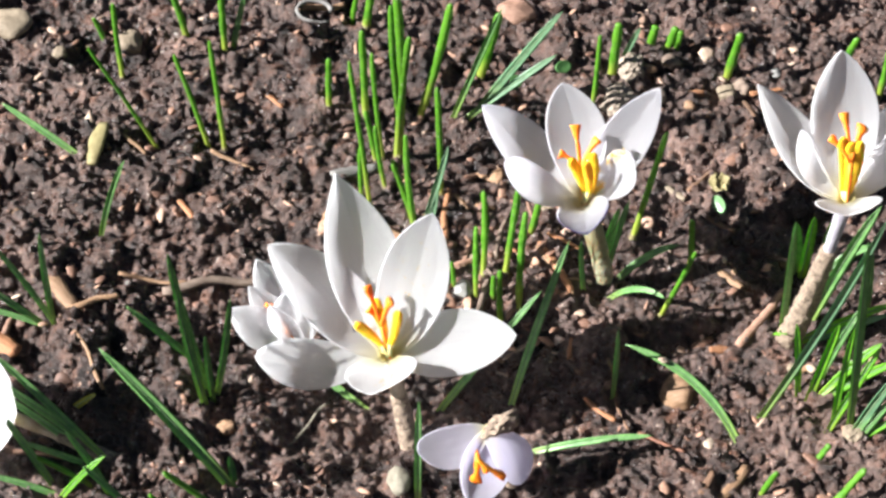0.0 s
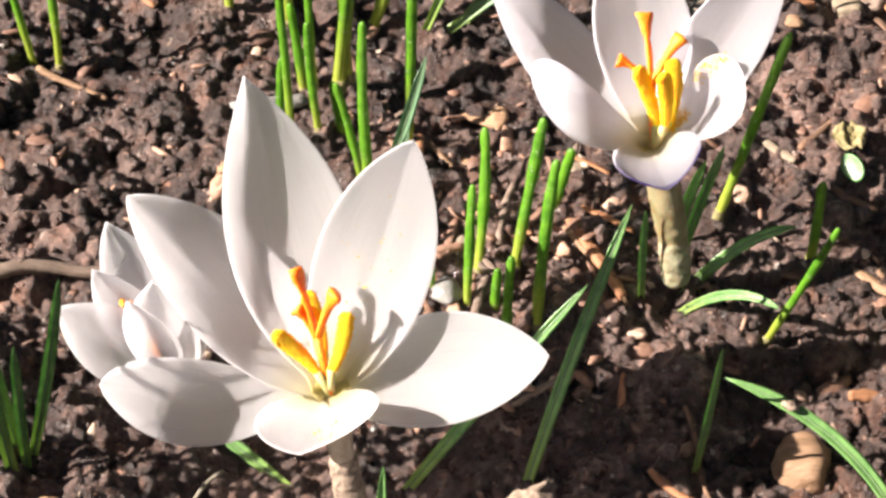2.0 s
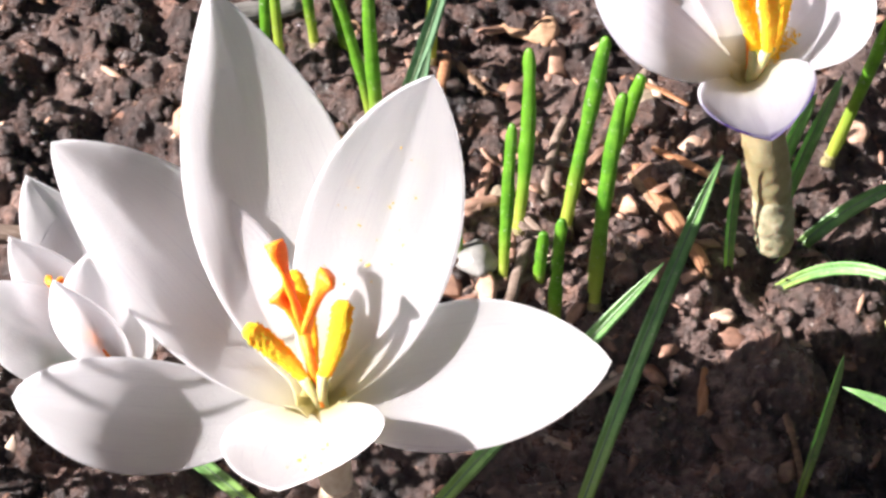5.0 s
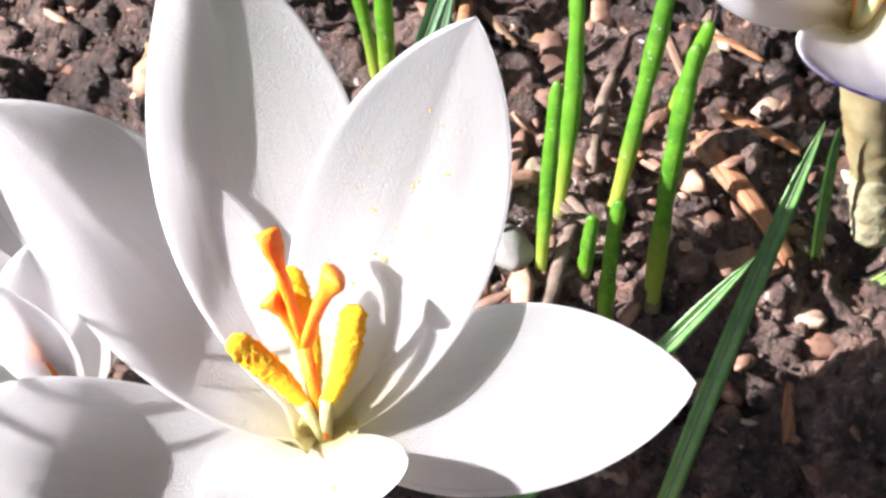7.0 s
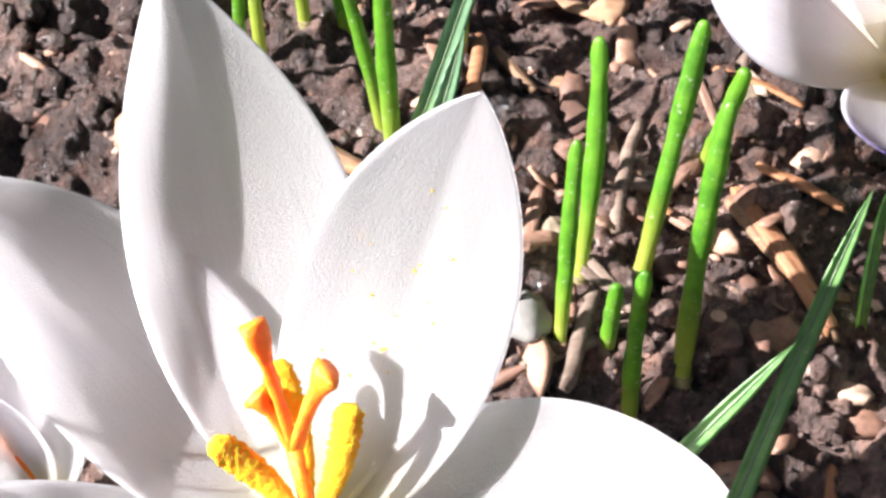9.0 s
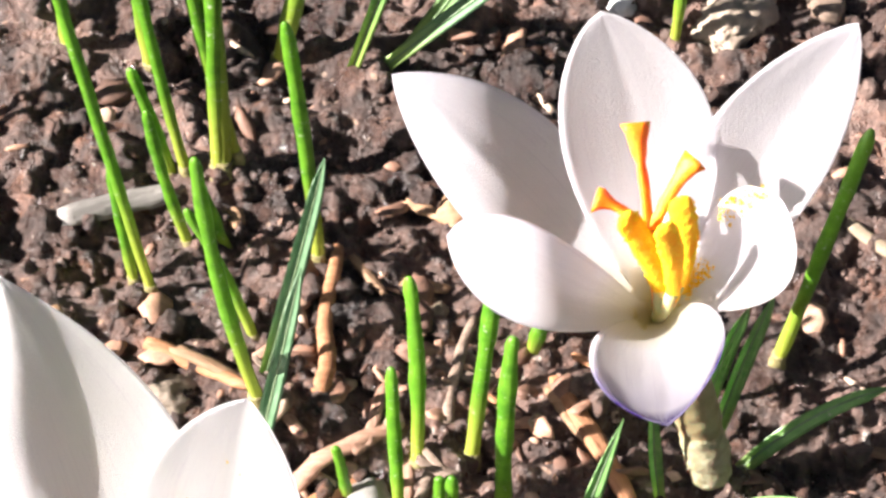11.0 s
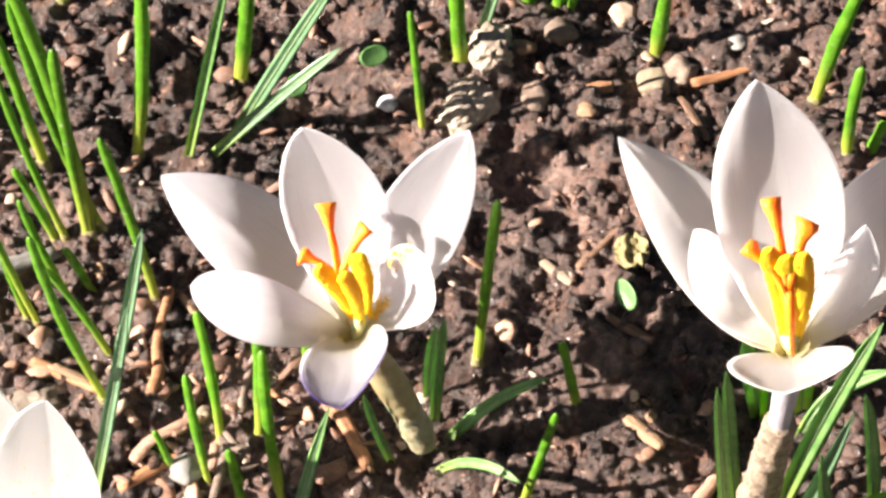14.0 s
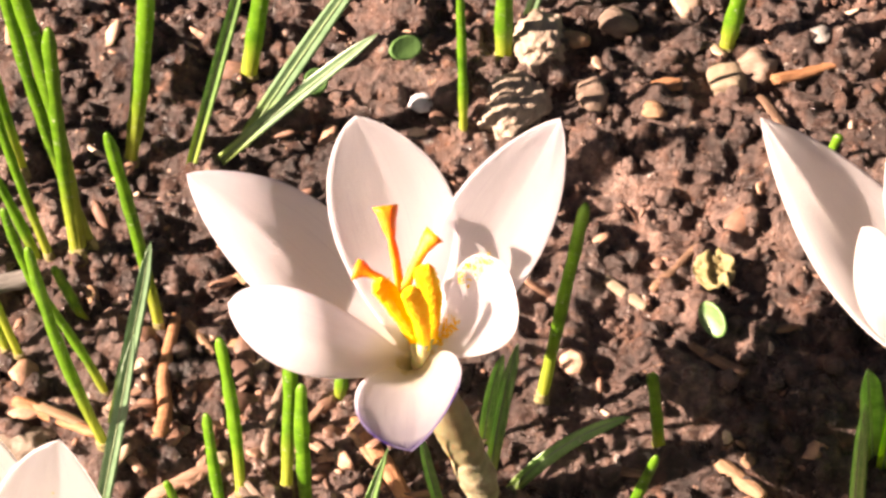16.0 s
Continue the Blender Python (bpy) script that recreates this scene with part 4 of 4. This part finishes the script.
leaf(0.1080, 0.0264, 0.1053, 0.0282, 0.0143, 3.18)
pale(0.0172, 0.0295, 0.0234, 0.0442, 0.0175, 1.9)
pale(0.0150, 0.0138, 0.0215, 0.0348, 0.0124, 1.9)


def seed_leaf(x, y, mm, angle, tilt, mat):
    """A small round seed leaf on a short stalk."""
    z = soil_top(x, y, 0.003) + 0.0025
    verts, faces, uvs = [], [], []
    for k, dz in enumerate((0.00015, -0.00015)):
        for i in range(7):
            for j in range(14):
                ang, r = 2 * math.pi * j / 14, i / 6 * mm * 0.0005
                verts.append(Vector((r * math.cos(ang) * 1.5, r * math.sin(ang), dz + 0.10 * r * r / (mm * 0.0005))))
                uvs.append((0.7, 0.5 + 0.49 * math.sin(ang) * i / 6))
    for k in range(2):
        for i in range(6):
            for j in range(14):
                j2 = (j + 1) % 14
                f = tuple(k * 98 + q for q in (i * 14 + j, i * 14 + j2, (i + 1) * 14 + j2, (i + 1) * 14 + j))
                faces.append(f if k == 0 else f[::-1])
    for j in range(14):
        j2 = (j + 1) % 14
        faces.append((84 + j, 84 + j2, 98 + 84 + j2, 98 + 84 + j))
    root = new("seedling")
    root.location = (x, y, soil_z(x, y))
    bpy.context.view_layer.update()
    blade = part("blade", mesh_of("blade", verts, faces, mat, uvs), root)
    blade.matrix_world = pose(x, y, z, tilt, 10, angle)
    part("stalk", tube_mesh("stalk", [(x, y + 0.001, soil_z(x, y) - 0.001), (x, y + 0.0005, z - 0.001), (x, y, z)], [0.0004, 0.00035, 0.0003], mat, 7), root)
    tagged(root, "tiny round green seed leaf sprouting from the soil", "seedling", "seedlings")


seed_leaf(0.0516, 0.0839, 3.2, 30, 35, SEEDLEAF)
seed_leaf(0.0400, 0.0800, 3.2, 80, 15, SEEDLEAF)
seed_leaf(0.0895, 0.0435, 3.3, -60, 50, SEEDLEAF)


# ---- bark, twigs, stones on the soil ----
bit_rng = random.Random(9)


def stone(x, y, length, width, angle, mat):
    """A worn pebble half sunk in the soil."""
    bm = bmesh.new()
    bmesh.ops.create_icosphere(bm, subdivisions=3, radius=1.0)
    seed = Vector((bit_rng.uniform(0, 50), bit_rng.uniform(0, 50), 0))
    lx, ly = length * 0.0005, width * 0.0005
    for v in bm.verts:
        k = 1 + 0.34 * noise.noise(v.co * 1.3 + seed) + 0.14 * noise.noise(v.co * 3.8 + seed)
        v.co = Vector((v.co.x * lx * k, v.co.y * ly * k, v.co.z * min(lx, ly) * 0.7 * k))
    me = bpy.data.meshes.new("pebble")
    bm.to_mesh(me)
    bm.free()
    me.materials.append(mat)
    me.polygons.foreach_set("use_smooth", [True] * len(me.polygons))
    ob = new("pebble", me)
    r = min(lx, ly)
    ob.matrix_world = pose(x, y, soil_top(x, y, r) + 0.15 * r, bit_rng.uniform(-15, 15), bit_rng.uniform(-15, 15), angle)
    return tagged(ob, "rounded " + mat.name.replace("_", " ") + " pressed into the soil", "stone", "stones")


def chip(x, y, length, width, angle, mat):
    """A splinter of bark or wood with broken ends."""
    n, cols = 9, 8
    lx, ly = length * 0.001, width * 0.0005
    seed = bit_rng.uniform(0, 90)
    verts, faces = [], []
    for i in range(n + 1):
        u = i / n
        taper = 0.55 + 0.45 * math.sin(math.pi * (0.12 + 0.76 * u))
        for k in range(cols):
            ang = 2 * math.pi * k / cols
            j = 1 + 0.35 * noise.noise(Vector((u * 4, k * 1.3, seed)))
            end = 0.10 * lx * noise.noise(Vector((k * 2.1, seed, 7))) if i in (0, n) else 0
            verts.append(Vector(((u - 0.5) * lx + end, ly * taper * j * math.cos(ang), 0.42 * ly * j * math.sin(ang) + 0.05 * lx * math.sin(u * 3 + seed))))
    for i in range(n):
        for k in range(cols):
            k2 = (k + 1) % cols
            faces.append((i * cols + k, i * cols + k2, (i + 1) * cols + k2, (i + 1) * cols + k))
    faces.append(tuple(range(cols - 1, -1, -1)))
    faces.append(tuple(n * cols + k for k in range(cols)))
    ob = new("bark_chip", mesh_of("bark_chip", verts, faces, mat))
    ob.matrix_world = pose(x, y, soil_top(x, y, max(ly, 0.3 * lx)) + 0.25 * ly, bit_rng.uniform(-20, 20), bit_rng.uniform(-6, 6), angle)
    return tagged(ob, mat.name.replace("_", " ") + " chip lying on the soil", "bark chip", "bark chips")


def twig(x, y, length, width, angle, mat):
    """A crooked bit of twig."""
    n = 12
    seed = bit_rng.uniform(0, 90)
    lx, r = length * 0.001, width * 0.0005
    ca, sa = math.cos(radians(angle)), math.sin(radians(angle))
    pts = []
    for i in range(n + 1):
        u = (i / n - 0.5) * lx
        off = 0.10 * lx * noise.noise(Vector((i * 0.22, seed, 0)))
        px, py = x + u * ca - off * sa, y + u * sa + off * ca
        pts.append(Vector((px, py, soil_top(px, py, 0.004) + r * 0.5)))
    for _ in range(3):
        pts = [pts[0]] + [(pts[i - 1] + pts[i] * 2 + pts[i + 1]) / 4 for i in range(1, n)] + [pts[-1]]
    rad = [r * (1 - 0.25 * i / n) * (0.8 if i in (0, n) else 1) for i in range(n + 1)]
    return tagged(new("twig", tube_mesh("twig", pts, rad, mat, 9, 0.8, 0.25)), mat.name.replace("_", " ") + " lying on the soil", "twig", "twigs")


def dryleaf(x, y, length, width, angle, mat):
    """A crumpled dead leaf."""
    n, m = 18, 12
    lx, ly = length * 0.001, width * 0.0005
    seed = bit_rng.uniform(0, 90)
    ca, sa = math.cos(radians(angle)), math.sin(radians(angle))
    verts, faces = [], []
    for side in (0.0, -0.0003):
        for i in range(n + 1):
            u = i / n
            w = ly * (math.sin(math.pi * min(1, 0.06 + u * 0.9)) ** 0.6) * (1 + 0.4 * noise.noise(Vector((u * 6, seed, 3))))
            for j in range(m + 1):
                v = 2 * j / m - 1
                px, py = (u - 0.5) * lx, w * v
                wx, wy = x + px * ca - py * sa, y + px * sa + py * ca
                z = soil_top(x, y, 0.008) + 0.0012 + 0.0014 * noise.noise(Vector((u * 3.5, v * 2, seed))) + 0.0006 * noise.noise(Vector((u * 9, v * 5, seed)))
                verts.append(Vector((wx, wy, z + side)))
    row, skin = m + 1, (n + 1) * (m + 1)
    for i in range(n):
        for j in range(m):
            k = i * row + j
            faces.append((k, k + row, k + row + 1, k + 1))
            faces.append((skin + k, skin + k + 1, skin + k + row + 1, skin + k + row))
    for i in range(n):
        for k, flip in ((i * row, 0), (i * row + m, 1)):
            f = (k, skin + k, skin + k + row, k + row)
            faces.append(f if not flip else f[::-1])
    return tagged(new("dead_leaf", mesh_of("dead_leaf", verts, faces, mat)), "crumpled " + mat.name.replace("_", " ") + " dead leaf on the soil", "dead leaf")


chip(0.0918, 0.0242, 8.2, 2.4, -48, TAN)
chip(0.0609, -0.0113, 9.0, 2.1, -36, ORANGE)
twig(0.0746, -0.0221, 11.9, 1.2, -32, RED)
stone(0.0793, -0.0052, 7.8, 9.8, 0, TAN)
chip(0.0894, -0.0362, 13.8, 2.8, 57, TAN)
chip(0.0833, -0.0371, 9.2, 2.0, 67, BROWN)
twig(0.0988, 0.0136, 18.2, 2.4, 52, PINK)
chip(0.0892, 0.0064, 4.8, 2.0, 6, ORANGE)
chip(0.0502, 0.0252, 15.2, 2.2, -59, ORANGE)
stone(0.1054, -0.0018, 3.2, 2.9, 3, PALE)
chip(0.1076, -0.0043, 3.2, 2.1, 33, TAN)
stone(-0.0885, 0.0938, 10.5, 9.0, -8, PALE)
stone(-0.0580, 0.0903, 7.0, 7.3, -0, PALE)
chip(-0.0856, 0.0391, 18.0, 3.9, -81, ORANGE)
chip(-0.0615, 0.0531, 13.0, 4.2, 84, YELLOW)
twig(-0.0539, 0.0557, 9.9, 1.4, -31, TAN)
twig(-0.0288, 0.0527, 12.2, 1.3, -23, TAN)
chip(-0.0202, 0.0717, 8.0, 1.7, -53, ORANGE)
chip(-0.0390, 0.0368, 7.5, 1.7, -51, ORANGE)
twig(-0.0442, 0.0135, 16.1, 1.3, -0, TAN)
twig(-0.0307, 0.0134, 23.0, 2.7, 14, PINKT)
twig(-0.0568, 0.0044, 12.1, 1.9, 28, TAN)
chip(-0.0641, 0.0061, 10.9, 4.0, -54, TAN)
chip(-0.0764, -0.0082, 8.0, 5.0, -35, ORANGE)
stone(0.0155, -0.0345, 5.2, 9.0, 3, GREY)
stone(0.0403, 0.1046, 9.6, 8.1, -3, PINK)

stone(0.0793, 0.0904, 4.8, 4.4, -2, PINKT)
stone(0.0934, 0.0817, 5.6, 5.8, -2, PALE)
stone(0.0972, 0.0835, 5.0, 5.0, -2, PINKT)
chip(0.0853, 0.0798, 4.1, 2.2, 7, ORANGE)
chip(0.1036, 0.0825, 10.0, 1.9, 24, ORANGE)
stone(0.1055, 0.0879, 3.0, 2.6, -2, WHITE)
stone(0.0285, 0.0188, 4.2, 5.2, 2, WHITE)
stone(0.0132, 0.0493, 2.0, 2.6, 6, TAN)
stone(-0.0043, 0.0347, 3.6, 4.5, 3, TAN)
stone(0.0358, 0.0514, 3.5, 4.1, 1, TAN)
twig(0.0109, 0.0311, 12.3, 1.9, -27, ORANGE)
twig(0.0369, 0.0325, 12.2, 1.4, 82, PINKT)
twig(0.0333, 0.0178, 10.3, 1.6, 75, PINKT)
twig(0.0500, 0.0242, 15.6, 1.4, -58, TAN)
chip(0.0288, 0.0247, 6.4, 1.9, 45, PINK)
chip(0.0286, 0.0287, 3.0, 1.5, 18, PINK)
twig(0.0256, 0.0230, 11.5, 2.0, 33, PINK)
twig(0.0238, 0.0371, 17.4, 1.9, 85, ORANGE)
twig(0.0856, 0.0528, 9.0, 1.3, 50, BROWN)
chip(0.0793, 0.0494, 6.4, 1.7, -39, PALE)
chip(0.0993, 0.0740, 8.6, 1.7, -62, BROWN)
twig(0.0650, -0.0074, 19.6, 0.9, -77, BROWN)
twig(-0.0059, -0.0180, 16.0, 0.7, -121, GREY)
chip(0.0791, 0.0251, 4.3, 1.4, -21, BROWN)
stone(-0.0781, 0.0314, 2.7, 2.5, 3, TAN)
stone(-0.0748, 0.0837, 3.6, 3.7, 3, PALE)
twig(-0.0757, -0.0033, 5.2, 1.6, 75, PINK)
twig(-0.0100, 0.1032, 12.4, 2.1, 22, TAN)
twig(-0.0560, -0.0118, 16.1, 1.2, 120, TAN)
twig(-0.0645, -0.0363, 11.5, 1.5, -1, PINK)
stone(0.0930, 0.0263, 1.6, 2.0, -1, TAN)
stone(0.1069, 0.0325, 2.0, 1.6, -1, TAN)
stone(-0.0243, -0.0239, 4.1, 3.9, 23, TAN)
dryleaf(0.0901, 0.0517, 5.0, 5.8, 10, YELLOW)
chip(0.0899, 0.0395, 7.6, 1.8, -32, BROWN)
stone(0.0759, 0.0785, 4.8, 5.2, -2, PINKT)
stone(0.0736, 0.0873, 4.0, 2.8, -2, TAN)
stone(0.0835, 0.0756, 3.4, 2.6, -2, TAN)
stone(0.0536, 0.0787, 3.0, 2.6, 0, MILKY)
chip(0.0010, 0.0497, 12.0, 3.0, 24, WHITISH)



def clod(x, y, length, width, height, angle, mat, label):
    """A low lump of dried earth with a crumbly rim."""
    bm = bmesh.new()
    bmesh.ops.create_icosphere(bm, subdivisions=5, radius=1.0)
    seed = Vector((bit_rng.uniform(0, 50), 0, 0))
    for v in bm.verts:
        k = 1 + 0.30 * noise.noise(v.co * 1.4 + seed) + 0.16 * noise.noise(v.co * 3.5 + seed) + 0.09 * noise.noise(v.co * 9.0 + seed)
        v.co = Vector((v.co.x * length * 0.0005, v.co.y * width * 0.0005, v.co.z * height * 0.0005)) * k
    me = bpy.data.meshes.new("earth_clod")
    bm.to_mesh(me)
    bm.free()
    me.materials.append(mat)
    me.polygons.foreach_set("use_smooth", [True] * len(me.polygons))
    ob = new("earth_clod", me)
    ob.matrix_world = pose(x, y, soil_top(x, y, min(length, width) * 0.0004) + 0.05 * height * 0.001, 0, 0, angle)
    return tagged(ob, label, "clod")


clod(0.0062, 0.0272, 9.5, 6.5, 4.2, 20, DRIED, "smooth grey-brown clod of dried clay among the shoots")
clod(0.0655, 0.0775, 10.5, 8.0, 5.6, 60, MOULD, "crumpled grey-tan clod of dried leaf mould")
clod(0.0690, 0.0865, 8.5, 6.5, 5.0, 80, MOULD, "crumpled grey-tan clod of dried leaf mould")
clod(0.1174, -0.0215, 5.5, 4.5, 3.4, 0, PALE, "pale sandy clod at the foot of the leaves")
chip(0.0134, 0.0305, 11.0, 1.8, -25, TAN)
chip(0.0254, 0.0197, 14.0, 1.9, 35, ORANGE)
litter_rng = random.Random(31)   # bark strewn among the shoots
for _ in range(30):
    x, y = litter_rng.gauss(0.036, 0.010), litter_rng.gauss(0.029, 0.011)
    if math.hypot(x - 0.0618, y - 0.0212) > 0.008:
        chip(x, y, litter_rng.uniform(3.5, 9.0), litter_rng.uniform(0.8, 1.6), litter_rng.uniform(-60, 110), litter_rng.choice((PINK, TAN, PINKT, ORANGE, PINKT)))
for x, y, size in ((0.0305, 0.0262, 2.6), (0.0398, 0.0318, 2.2), (0.0448, 0.0272, 1.8), (0.0258, 0.0305, 2.0), (0.0345, 0.0398, 2.4), (0.0476, 0.0415, 2.8)):
    stone(x, y, size, size * 0.8, 30, PALE)


def tendril(x, y, radius, r, mat):
    """A dried stalk curled into a loop."""
    pts = [Vector((x + radius * math.cos(a) * (1 + 0.03 * a), y + radius * 0.8 * math.sin(a), soil_top(x, y, 0.004) + 0.0008 + 0.0016 * abs(math.sin(a * 0.5 + 0.4)))) for a in [0.2 + 5.3 * k / 26 for k in range(27)]]
    return tagged(new("dried_tendril", tube_mesh("dried_tendril", pts, [r * (1 - 0.4 * k / 26) for k in range(27)], mat, 8, 0.9, 0.25)), "pale dried stalk curled on the soil", "stalk")


tendril(-0.0115, 0.0995, 0.0042, 0.0007, WHITISH)
